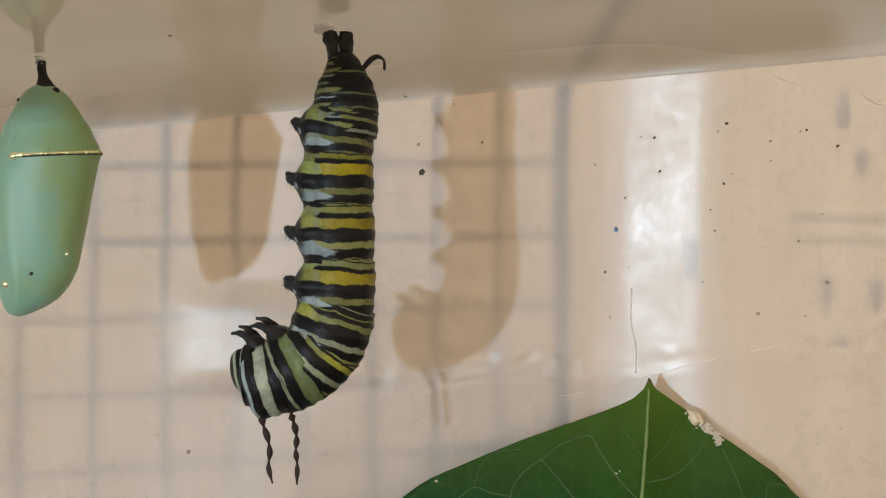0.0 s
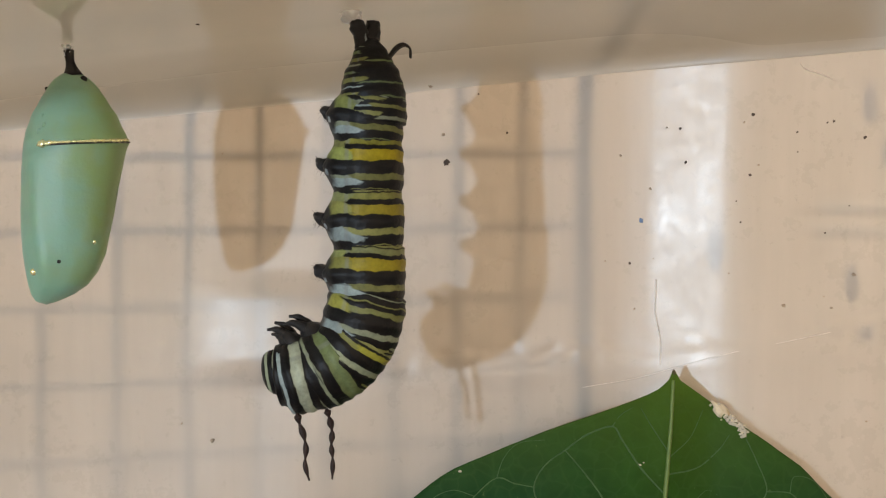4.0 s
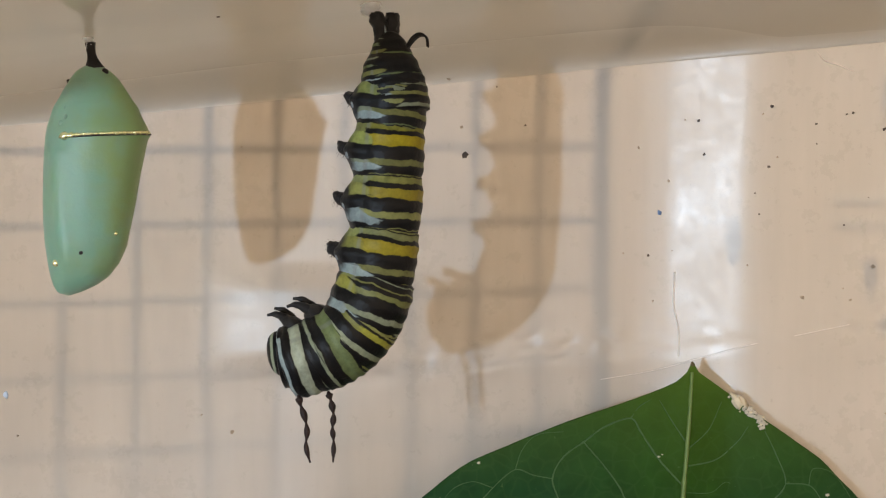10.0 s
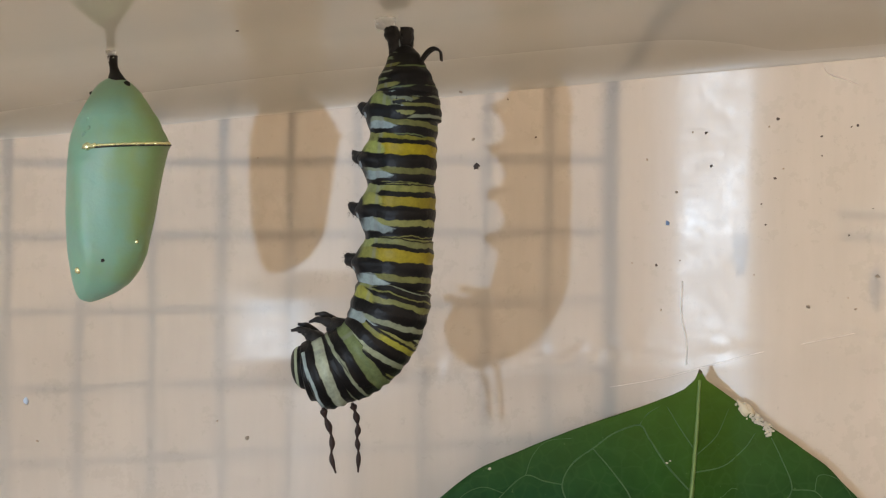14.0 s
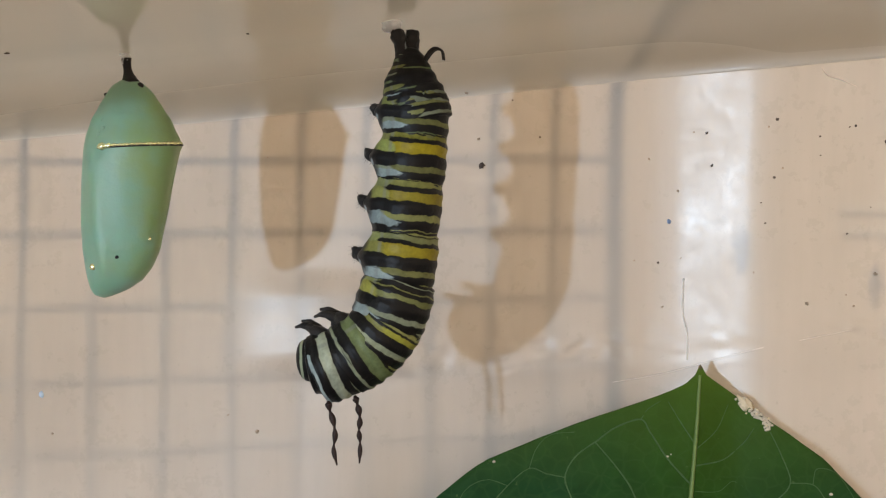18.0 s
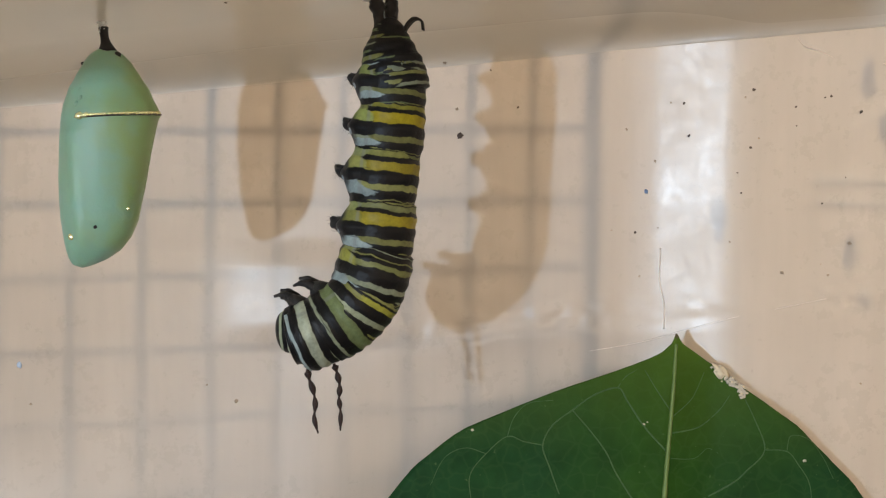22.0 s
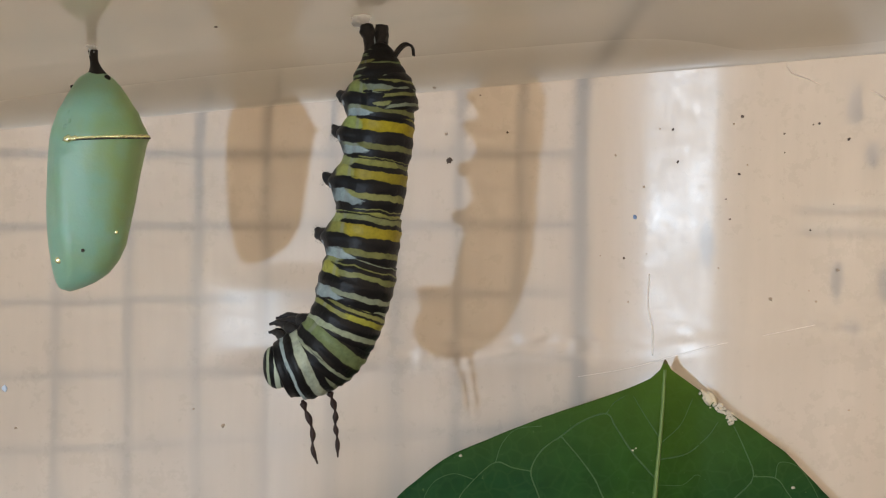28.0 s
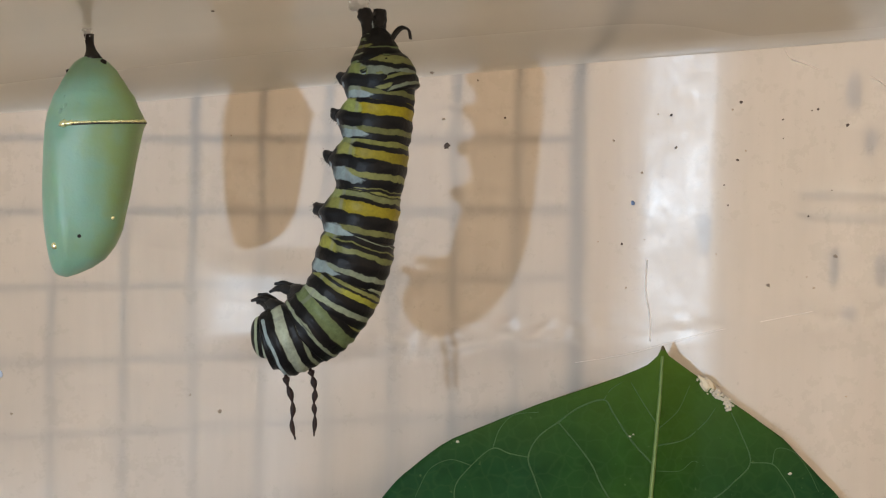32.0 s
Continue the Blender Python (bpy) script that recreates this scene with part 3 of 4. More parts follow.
SIDE_LIME = bands((0, INK), (0.085, OLIVE), (0.20, LIME), (0.40, INK), (0.62, PALE), (0.68, FROST), (0.80, INK), (0.91, OLIVE), edge=0.012)
FRONT = bands((0, INK), (0.05, PALE), (0.10, INK), (0.17, OLIVE), (0.225, INK), (0.285, GOLDEN), (0.38, INK), (0.60, PALE), (0.70, INK), (0.83, OLIVE), (0.88, INK), (0.92, PALE), edge=0.012)
RAGGED = ((0.0, -0.1), (0.18, 0.35), (0.3, -0.15), (0.48, 0.5), (0.6, 0.0), (0.78, 0.45), (1.0, 0.05))
SEAM = ((0.0, -0.3), (0.10, -0.2), (0.17, -0.36), (0.22, -0.5), (0.28, -0.3), (0.5, -0.2), (0.61, -0.42), (0.68, -0.25), (0.74, 0.10), (0.80, -0.05), (0.88, -0.3))
TAIL_SEAM = ((0.0, -0.5), (0.2, -0.1), (0.32, -0.35), (0.48, 0.1), (0.58, -0.3), (0.66, 0.05), (0.8, -0.25), (1.0, -0.1))
TAIL = bands((0, INK), (0.55, MOSS), (0.58, INK), (0.86, MOSS), (0.89, INK))
RUMP = bands((0, INK), (0.16, PALE), (0.20, INK), (0.30, MOSS), (0.34, INK), (0.44, OLIVE), (0.52, INK), (0.62, FROST), (0.66, INK), (0.76, OLIVE), (0.85, INK))
CHEST_G = bands((0, INK), (0.20, MOSS), (0.46, INK), (0.70, PALE), (0.76, INK))
CHEST_W = bands((0, INK), (0.18, PALE), (0.24, INK), (0.42, CREAM), (0.66, INK), (0.88, FROST), (0.95, INK))
NECK = bands((0, INK), (0.36, PALE), (0.50, INK))

def vary(stops, seed, dim=1.0):
    """The same bands, a little shifted and toned, so that no two rings are alike. dim puts shade into the colours."""
    rng = random.Random(seed)
    out, tone, push, dull = [], 1.0, 0.0, 0.0
    for k, (at, c) in enumerate(stops):
        if k % 2 == 1:
            push = rng.uniform(-0.016, 0.016)
        if k % 2 == 0:
            tone = dim * rng.uniform(0.72, 1.12) if c[1] > 0.05 else 1.0
            dull = rng.uniform(-0.1, 0.9) if c in (YELLOW, GOLDEN, LIME) else 0.0
        else:
            tone = tone if c == stops[k - 1][1] else 1.0
        fade = max(0.0, dull) if c in (YELLOW, GOLDEN, LIME) else 0.0
        out.append((at + push, tuple((v + (w - v) * fade) * tone for v, w in zip(c, (0.245, 0.275, 0.125)))))
    return out


# name, half length, radius, back bands, flank bands
RINGS = [
    ("tail_ring", 2.4, 2.5, TAIL, RUMP),
    ("tail_ring", 2.8, 3.6, TAIL, RUMP),
    ("body_ring", 2.75, 3.92, WAIST, RUMP),
    ("body_ring", 3.65, 4.05, BACK_DARK, SIDE_LIME),
    ("body_ring", 3.7, 4.2, BACK, SIDE_LIME),
    ("body_ring", 3.8, 4.28, BACK, SIDE),
    ("body_ring", 3.8, 4.35, BACK, SIDE),
    ("body_ring", 3.6, 4.6, FRONT, SIDE),
    ("body_ring", 3.3, 4.62, FRONT, FRONT),
    ("chest_ring", 2.9, 4.72, CHEST_G, CHEST_G),
    ("chest_ring", 2.7, 4.5, CHEST_W, CHEST_W),
    ("chest_ring", 2.2, 3.9, NECK, NECK),
]


def ring_mesh(half, radius, index, cone=0.0):
    bm = bmesh.new()
    loops = []
    n, sides = 34, 44
    for k in range(n + 1):
        u = -1 + 2 * k / n
        r = radius * (1 - 0.10 * abs(u) ** 3.0 - 0.35 * max(0.0, abs(u) - 0.9) / 0.1 * 0.5)
        r *= 1 - cone * u
        if cone > 0:
            r *= 1 - 0.24 * max(0.0, (u - 0.45) / 0.55) ** 2
        r *= 1 + 0.014 * math.cos(u * 13.0)
        loop = []
        for s in range(sides):
            a = math.tau * s / sides
            w = 1 + 0.022 * noise.noise(Vector((math.cos(a) * 2.2, math.sin(a) * 2.2, u * 4 + index * 7)))
            # the belly is flatter, the flank carries a soft fold
            fold = 0.03 * math.exp(-((math.cos(a) + 0.45) / 0.16) ** 2)
            if 3 <= index <= 6 and math.cos(a) < -0.3:
                w += (0.27 * math.exp(-((u - 0.02) / 0.42) ** 2) - 0.06) * smooth_step(0.3, 0.9, -math.cos(a))
            loop.append(Vector((math.cos(a) * r * (w - fold) * (1.02 if math.cos(a) < 0 and 3 <= index <= 7 else 0.93 if math.cos(a) < 0 else 1.0), math.sin(a) * r * (w - fold) * 0.97, u * half)) * MM)
        loops.append(loop)
    return rings(bm, loops)


def stub_leg(length, wide, seed):
    """A short fleshy leg that points to -x, broad at the body, ending in a dark hooked pad."""
    bm = bmesh.new()
    loops = []
    for k in range(13):
        u = k / 12
        r = wide * (2.0 - 1.22 * u ** 0.9 + 0.16 * math.exp(-((u - 0.86) / 0.1) ** 2)) * (1 if k < 11 else (0.86, 0.35)[k - 11])
        loops.append([Vector((-length * u, math.cos(a) * r * 0.9, math.sin(a) * r + 0.75 * u * u)) * MM * (1 + 0.10 * noise.noise(Vector((math.cos(a) * 1.5, u * 6, seed + math.sin(a))))) for a in (math.tau * s / 16 for s in range(16))])
    rings(bm, loops)
    rng = random.Random(seed)
    for _ in range(14):
        a, u = rng.uniform(0, math.tau), rng.uniform(0.55, 0.95)
        out = Vector((-0.5, math.cos(a), math.sin(a)))
        root = Vector((-length * u, math.cos(a) * wide * 0.6, math.sin(a) * wide * 0.6 + 0.75 * u * u))
        tube([root * MM, (root + out * 0.4) * MM, (root + out * 0.62 + Vector((-0.1, 0, -0.1))) * MM], [0.02 * MM, 0.015 * MM, 0.008 * MM], 4, bm)
    return bm


def claw_leg(length, seed):
    """A jointed pointed leg, curving."""
    bm = bmesh.new()
    pts = curve_points([(0, 0, 0), (-0.45 * length, 0, 0.06 * length), (-0.8 * length, 0, 0.02 * length), (-1.05 * length, 0, -0.16 * length)], 14)
    radii = [(1.05 * (1 - k / 15) ** 0.8 * 0.66 + 0.05 + 0.035 * math.cos(k * 1.35)) * MM for k in range(15)]
    return tube([p * MM for p in pts], radii, 10, bm)


def filament(points, lumps, wide, seed):
    pts = curve_points(points, 44)
    radii = []
    for k in range(45):
        u = k / 44
        r = wide * (0.40 + 0.78 * abs(math.sin(u * math.pi * lumps + 0.4)) ** 1.3) * (1.12 - 0.45 * u)
        radii.append(max(0.12, r * (0.6 if u < 0.05 else 1)) * MM)
    radii[-1] = 0.1 * MM
    return tube([Vector(p) * MM for p in pts], radii, 9)

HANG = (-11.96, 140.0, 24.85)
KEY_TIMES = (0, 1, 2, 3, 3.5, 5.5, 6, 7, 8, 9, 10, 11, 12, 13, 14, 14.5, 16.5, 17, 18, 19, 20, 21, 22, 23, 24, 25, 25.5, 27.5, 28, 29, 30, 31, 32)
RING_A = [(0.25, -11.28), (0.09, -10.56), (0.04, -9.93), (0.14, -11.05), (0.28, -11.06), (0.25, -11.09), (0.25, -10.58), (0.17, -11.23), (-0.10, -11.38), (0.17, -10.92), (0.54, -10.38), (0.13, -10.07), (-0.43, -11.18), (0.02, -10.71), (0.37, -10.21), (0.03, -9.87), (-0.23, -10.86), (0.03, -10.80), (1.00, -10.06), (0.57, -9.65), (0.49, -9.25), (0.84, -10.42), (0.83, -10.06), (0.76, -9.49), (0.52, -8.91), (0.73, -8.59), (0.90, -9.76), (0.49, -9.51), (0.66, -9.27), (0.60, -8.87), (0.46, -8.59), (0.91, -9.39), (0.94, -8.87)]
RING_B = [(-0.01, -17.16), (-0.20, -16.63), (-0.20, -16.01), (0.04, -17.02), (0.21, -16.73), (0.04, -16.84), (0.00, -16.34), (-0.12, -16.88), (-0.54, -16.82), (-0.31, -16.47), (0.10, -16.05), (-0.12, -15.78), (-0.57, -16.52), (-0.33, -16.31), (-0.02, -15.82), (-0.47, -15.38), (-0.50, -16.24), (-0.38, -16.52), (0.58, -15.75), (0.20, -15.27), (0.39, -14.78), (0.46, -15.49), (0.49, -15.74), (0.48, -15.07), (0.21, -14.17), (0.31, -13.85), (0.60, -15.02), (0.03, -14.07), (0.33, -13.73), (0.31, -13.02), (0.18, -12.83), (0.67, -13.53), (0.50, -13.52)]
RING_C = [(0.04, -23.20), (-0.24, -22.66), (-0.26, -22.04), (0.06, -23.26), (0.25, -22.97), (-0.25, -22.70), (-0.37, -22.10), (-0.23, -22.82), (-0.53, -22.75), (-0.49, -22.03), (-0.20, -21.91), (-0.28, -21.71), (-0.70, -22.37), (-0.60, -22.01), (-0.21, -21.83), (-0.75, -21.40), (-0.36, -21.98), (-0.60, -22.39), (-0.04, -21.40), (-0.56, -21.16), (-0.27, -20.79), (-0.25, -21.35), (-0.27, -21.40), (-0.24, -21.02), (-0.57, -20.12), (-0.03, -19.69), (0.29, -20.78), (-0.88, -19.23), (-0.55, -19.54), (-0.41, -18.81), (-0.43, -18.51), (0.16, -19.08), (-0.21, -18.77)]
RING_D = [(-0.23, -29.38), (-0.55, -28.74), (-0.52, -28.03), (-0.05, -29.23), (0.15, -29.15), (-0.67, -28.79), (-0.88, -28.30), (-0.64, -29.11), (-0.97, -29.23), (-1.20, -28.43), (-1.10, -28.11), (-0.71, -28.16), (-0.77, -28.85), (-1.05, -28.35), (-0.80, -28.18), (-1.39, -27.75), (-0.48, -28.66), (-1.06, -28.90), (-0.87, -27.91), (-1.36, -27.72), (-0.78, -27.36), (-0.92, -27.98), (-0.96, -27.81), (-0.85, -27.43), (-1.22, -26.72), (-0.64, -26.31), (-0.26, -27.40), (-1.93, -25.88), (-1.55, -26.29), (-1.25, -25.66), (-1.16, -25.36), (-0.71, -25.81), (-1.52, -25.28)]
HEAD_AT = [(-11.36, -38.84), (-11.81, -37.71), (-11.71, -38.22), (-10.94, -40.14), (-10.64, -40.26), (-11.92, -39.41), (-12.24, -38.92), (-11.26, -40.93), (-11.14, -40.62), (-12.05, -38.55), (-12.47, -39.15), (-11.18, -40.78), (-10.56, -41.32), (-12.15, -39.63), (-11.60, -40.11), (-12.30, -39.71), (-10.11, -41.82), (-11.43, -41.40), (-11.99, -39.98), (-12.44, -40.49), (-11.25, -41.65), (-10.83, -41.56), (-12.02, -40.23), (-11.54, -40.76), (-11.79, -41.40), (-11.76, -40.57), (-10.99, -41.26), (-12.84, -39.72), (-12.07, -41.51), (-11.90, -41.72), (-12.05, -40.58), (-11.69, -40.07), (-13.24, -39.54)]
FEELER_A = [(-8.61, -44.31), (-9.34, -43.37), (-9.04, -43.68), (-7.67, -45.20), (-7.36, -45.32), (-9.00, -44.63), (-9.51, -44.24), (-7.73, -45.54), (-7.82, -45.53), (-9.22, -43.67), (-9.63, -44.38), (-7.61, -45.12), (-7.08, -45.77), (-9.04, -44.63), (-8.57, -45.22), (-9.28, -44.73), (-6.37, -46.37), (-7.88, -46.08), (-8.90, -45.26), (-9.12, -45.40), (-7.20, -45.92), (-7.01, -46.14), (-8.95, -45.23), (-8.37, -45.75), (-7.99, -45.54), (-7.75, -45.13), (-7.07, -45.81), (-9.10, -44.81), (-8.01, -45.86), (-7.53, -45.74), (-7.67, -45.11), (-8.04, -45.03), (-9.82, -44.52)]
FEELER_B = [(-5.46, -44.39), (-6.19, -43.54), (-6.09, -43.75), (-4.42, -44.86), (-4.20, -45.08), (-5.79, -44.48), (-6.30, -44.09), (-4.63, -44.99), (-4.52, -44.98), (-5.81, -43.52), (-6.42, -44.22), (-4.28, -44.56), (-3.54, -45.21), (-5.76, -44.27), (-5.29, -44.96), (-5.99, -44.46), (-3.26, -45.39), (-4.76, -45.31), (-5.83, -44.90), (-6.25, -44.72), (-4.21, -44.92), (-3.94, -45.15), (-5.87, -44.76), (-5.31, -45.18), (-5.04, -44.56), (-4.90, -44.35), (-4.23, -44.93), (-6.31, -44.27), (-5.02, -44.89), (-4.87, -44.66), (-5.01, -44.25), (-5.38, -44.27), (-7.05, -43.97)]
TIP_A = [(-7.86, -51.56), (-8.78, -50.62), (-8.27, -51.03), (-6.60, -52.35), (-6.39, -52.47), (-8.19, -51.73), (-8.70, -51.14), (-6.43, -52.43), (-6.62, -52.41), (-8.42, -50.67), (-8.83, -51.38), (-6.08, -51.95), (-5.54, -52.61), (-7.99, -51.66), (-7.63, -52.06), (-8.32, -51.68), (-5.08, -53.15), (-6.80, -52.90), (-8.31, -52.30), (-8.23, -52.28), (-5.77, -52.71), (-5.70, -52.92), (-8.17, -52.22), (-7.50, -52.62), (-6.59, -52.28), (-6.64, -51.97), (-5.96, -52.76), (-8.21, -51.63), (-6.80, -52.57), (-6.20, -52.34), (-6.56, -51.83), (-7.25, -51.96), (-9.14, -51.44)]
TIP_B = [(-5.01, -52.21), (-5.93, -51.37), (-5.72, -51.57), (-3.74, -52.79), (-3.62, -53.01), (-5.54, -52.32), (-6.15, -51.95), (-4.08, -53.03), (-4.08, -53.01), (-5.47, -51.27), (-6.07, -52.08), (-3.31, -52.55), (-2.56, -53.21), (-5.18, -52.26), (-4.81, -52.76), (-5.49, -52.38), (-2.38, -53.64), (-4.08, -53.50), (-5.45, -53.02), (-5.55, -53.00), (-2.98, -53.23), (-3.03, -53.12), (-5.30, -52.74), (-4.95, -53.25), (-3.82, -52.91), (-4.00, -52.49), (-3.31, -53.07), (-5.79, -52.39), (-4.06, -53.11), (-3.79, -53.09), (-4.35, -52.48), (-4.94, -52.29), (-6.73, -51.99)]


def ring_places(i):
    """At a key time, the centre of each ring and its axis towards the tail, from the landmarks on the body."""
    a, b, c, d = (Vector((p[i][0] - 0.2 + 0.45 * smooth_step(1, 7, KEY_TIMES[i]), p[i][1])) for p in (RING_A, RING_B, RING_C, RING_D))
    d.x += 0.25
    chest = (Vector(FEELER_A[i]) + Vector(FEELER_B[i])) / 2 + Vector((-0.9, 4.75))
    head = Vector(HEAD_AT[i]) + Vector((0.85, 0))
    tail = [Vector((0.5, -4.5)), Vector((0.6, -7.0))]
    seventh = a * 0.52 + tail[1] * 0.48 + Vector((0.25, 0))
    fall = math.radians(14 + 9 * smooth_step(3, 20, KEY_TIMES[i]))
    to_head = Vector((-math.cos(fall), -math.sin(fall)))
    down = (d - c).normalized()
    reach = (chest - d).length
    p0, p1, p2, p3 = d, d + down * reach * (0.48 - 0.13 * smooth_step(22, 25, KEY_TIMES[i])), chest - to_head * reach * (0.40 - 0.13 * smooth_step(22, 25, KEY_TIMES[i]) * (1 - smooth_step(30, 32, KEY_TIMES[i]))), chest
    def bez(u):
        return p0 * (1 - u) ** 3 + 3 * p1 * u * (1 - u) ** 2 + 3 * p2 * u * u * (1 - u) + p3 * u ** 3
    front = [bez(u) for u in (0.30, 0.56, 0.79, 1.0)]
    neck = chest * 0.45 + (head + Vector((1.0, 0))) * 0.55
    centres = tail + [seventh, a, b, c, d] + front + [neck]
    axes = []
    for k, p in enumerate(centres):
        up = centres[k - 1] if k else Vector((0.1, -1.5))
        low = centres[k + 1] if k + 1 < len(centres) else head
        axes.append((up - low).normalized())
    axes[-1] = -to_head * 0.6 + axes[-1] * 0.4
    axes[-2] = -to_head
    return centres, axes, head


def in_plane(p, axis, depth=0.0, twist=0.0):
    lean = math.degrees(math.atan2(axis.x, axis.y))
    return pose(p.x * MM, depth * MM, p.y * MM, 0, lean, 0) @ pose(0, 0, 0, 0, 0, twist)


FROSTED = speckled("frosted_skin_patch", (0.40, 0.45, 0.48), (0.28, 0.33, 0.36), 900.0, 0.5)


def build_caterpillar():
    body = thing("caterpillar", Vector(HANG) * MM, "black, yellow and white banded caterpillar hanging in a hook from silk", "caterpillar")
    movers = {"rings": []}
    # two claspers that grip the silk
    for side, x0, lean in ((-1, -0.62, -0.45), (1, 0.62, 0.10)):
        bm = bmesh.new()
        loops = []
        for k in range(25):
            u = k / 24
            r = 0.80 + (0.30 if side < 0 else 0.14) * math.exp(-((u - 0.26) / 0.12) ** 2) - 0.10 * math.exp(-((u - 0.55) / 0.16) ** 2) + 0.45 * u * u
            loop = []
            for s in range(20):
                a = math.tau * s / 20
                w = r * (0.92 + 0.30 * noise.noise(Vector((math.cos(a) * 2.2, math.sin(a) * 2.2 + side * 3, u * 4.5))) + 0.07 * math.sin(u * 30 + 2 * a))
                loop.append(Vector((x0 * (1 - 0.45 * u) + lean * (1 - u) + 0.35 * u + math.cos(a) * w, side * 0.35 + math.sin(a) * w, 0.15 - 4.8 * u)) * MM)
            loops.append(loop)
        part("clasper", rings(bm, loops), BLACK, body, "wrinkled black clasper")
    fold = part("pale_fold", blob((0.13 * MM, 0.2 * MM, 1.15 * MM), 5, 2, 0.5), FROSTED, body, "pale skin fold between the claspers")
    fold.matrix_basis = pose(0.10 * MM, -0.85 * MM, -2.5 * MM, 0, -8, 0)
    for k, (name, half, radius, back, side) in enumerate(RINGS):
        # the rear rings get darker band colours in place of shade, most on the back
        mat = stripe_material("banded_skin_%s" % "abcdefghijklm"[k], half, radius, vary(back, k * 3 + 1, 0.74 if k < 5 else 0.92), vary(side, k * 3 + 2, 0.85 if k < 5 else 1.0), SEAM if 3 <= k <= 7 else RAGGED if k == 2 else TAIL_SEAM if k < 2 else ((0, 0.2), (1, 0.2)))
        ring = part(name, ring_mesh(half, radius, k, (0.42, 0.20, 0.13, 0.04)[k] if k < 4 else 0.0), mat, body)
        movers["rings"].append(ring)
        if 3 <= k <= 6:
            for near in (-1, 1):
                leg = part("proleg", stub_leg(3.0, 0.72, k), BLACK, ring, "stubby black proleg")
                leg.matrix_basis = pose(-radius * (0.60, 0.66, 0.70, 0.72)[k - 3] * MM, near * 1.6 * MM, 0.05 * MM, 0, -6, near * 12)
                if near < 0:
                    patch = part("pale_patch", blob((0.34 * MM, 0.5 * MM, 0.6 * MM), k), FROSTED, ring, "white patch beside the proleg")
                    patch.location = (-radius * 0.98 * MM, -radius * 0.54 * MM, -0.35 * MM)
        if k in (9, 10):
            shoulder = blob((2.3 * MM, 2.5 * MM, (1.5, 1.2)[k - 9] * MM), k, 3, 0.22)
            base_at = part("leg_base", shoulder, BLACK, ring, "black fleshy base of the front legs")
            base_at.matrix_basis = pose(-radius * 0.74 * MM, 0, (0.3, -0.2)[k - 9] * MM, 0, (-22, -30)[k - 9], 0)
        if k >= 9:
            for near in (-1, 1):
                leg = part("leg", claw_leg((3.5, 3.3, 2.4)[k - 9], k), BLACK, ring, "pointed black leg")
                leg.matrix_basis = pose(-radius * (0.86, 0.84, 0.76)[k - 9] * MM, near * 1.25 * MM, (0.1, -0.4, -0.4)[k - 9] * MM, 0, (-26, -33, -28)[k - 9] + near * 9, near * 16)
        if k == 1:
            for near in (-1, 1):
                hook = filament([(0, 0, 0), (1.1, 0, 1.3), (2.0, 0, 1.75), (2.75, 0, 1.3), (2.8, 0, 0.2)], 1.0, 0.24, 1)
                ob = part("tail_filament", hook, BLACK, ring, "short black hooked filament")
                ob.location = (1.9 * MM, (0.3 * near) * MM, 2.4 * MM)
    # head capsule with pale bars and jaws
    bm = bmesh.new()
    bmesh.ops.create_uvsphere(bm, u_segments=36, v_segments=26, radius=1.0)
    for v in bm.verts:
        x, y, z = v.co
        v.co = Vector((x * 2.6 + 0.25 * z, y * 2.4, z * 1.9 - 0.35 * x * x)) * MM
    head = part("head", bm, HEAD_SKIN, body, "black head capsule with pale yellow bars")
    for near in (-1, 1):
        jaw = part("jaw", blob((0.55 * MM, 0.5 * MM, 0.4 * MM), near), BLACK, head)
        jaw.location = (-2.1 * MM, near * 0.7 * MM, -0.55 * MM)
    feelers = []
    for k, lean in ((0, 0.0), (1, 0.0)):
        length = 7.3 if k == 0 else 7.7
        pts = [(0, 0, 0.6), (0.05, 0, -0.6), (0.3, 0, -2.2), (0.25, 0, -3.8), (-0.15, 0, -5.4), (0.0, 0, -length)]
        if k:
            pts = [(-0.15, 0, 0.6), (0.15, 0, -0.6), (0.35, 0, -2.2), (0.15, 0, -3.8), (0.2, 0, -5.4), (0, 0, -length)]
        feelers.append(part("filament", filament(pts, 4.0 + k, 0.36, k), MAROON, body, "long dark beaded filament"))
    movers["head"], movers["feelers"] = head, feelers
    return movers


HEAD_SKIN = material("barred_head", INK, 0.48, spec=0.2)
_xyz = node(HEAD_SKIN, "ShaderNodeSeparateXYZ")
link(HEAD_SKIN, coords(HEAD_SKIN), _xyz.inputs[0])
_w = calc(HEAD_SKIN, "MULTIPLY_ADD", _xyz.outputs[2], 1.0 / (4.0 * MM))
HEAD_SKIN.node_tree.nodes[-1].inputs[2].default_value = 0.5
_w = calc(HEAD_SKIN, "ADD", _w, calc(HEAD_SKIN, "MULTIPLY", calc(HEAD_SKIN, "SUBTRACT", grain(HEAD_SKIN, 300.0), 0.5), 0.12))
_bars = ramp(HEAD_SKIN, _w, bands((0, INK), (0.20, PALE), (0.29, INK), (0.44, CREAM), (0.60, INK)))
base(HEAD_SKIN, _bars)

CATERPILLAR = build_caterpillar()


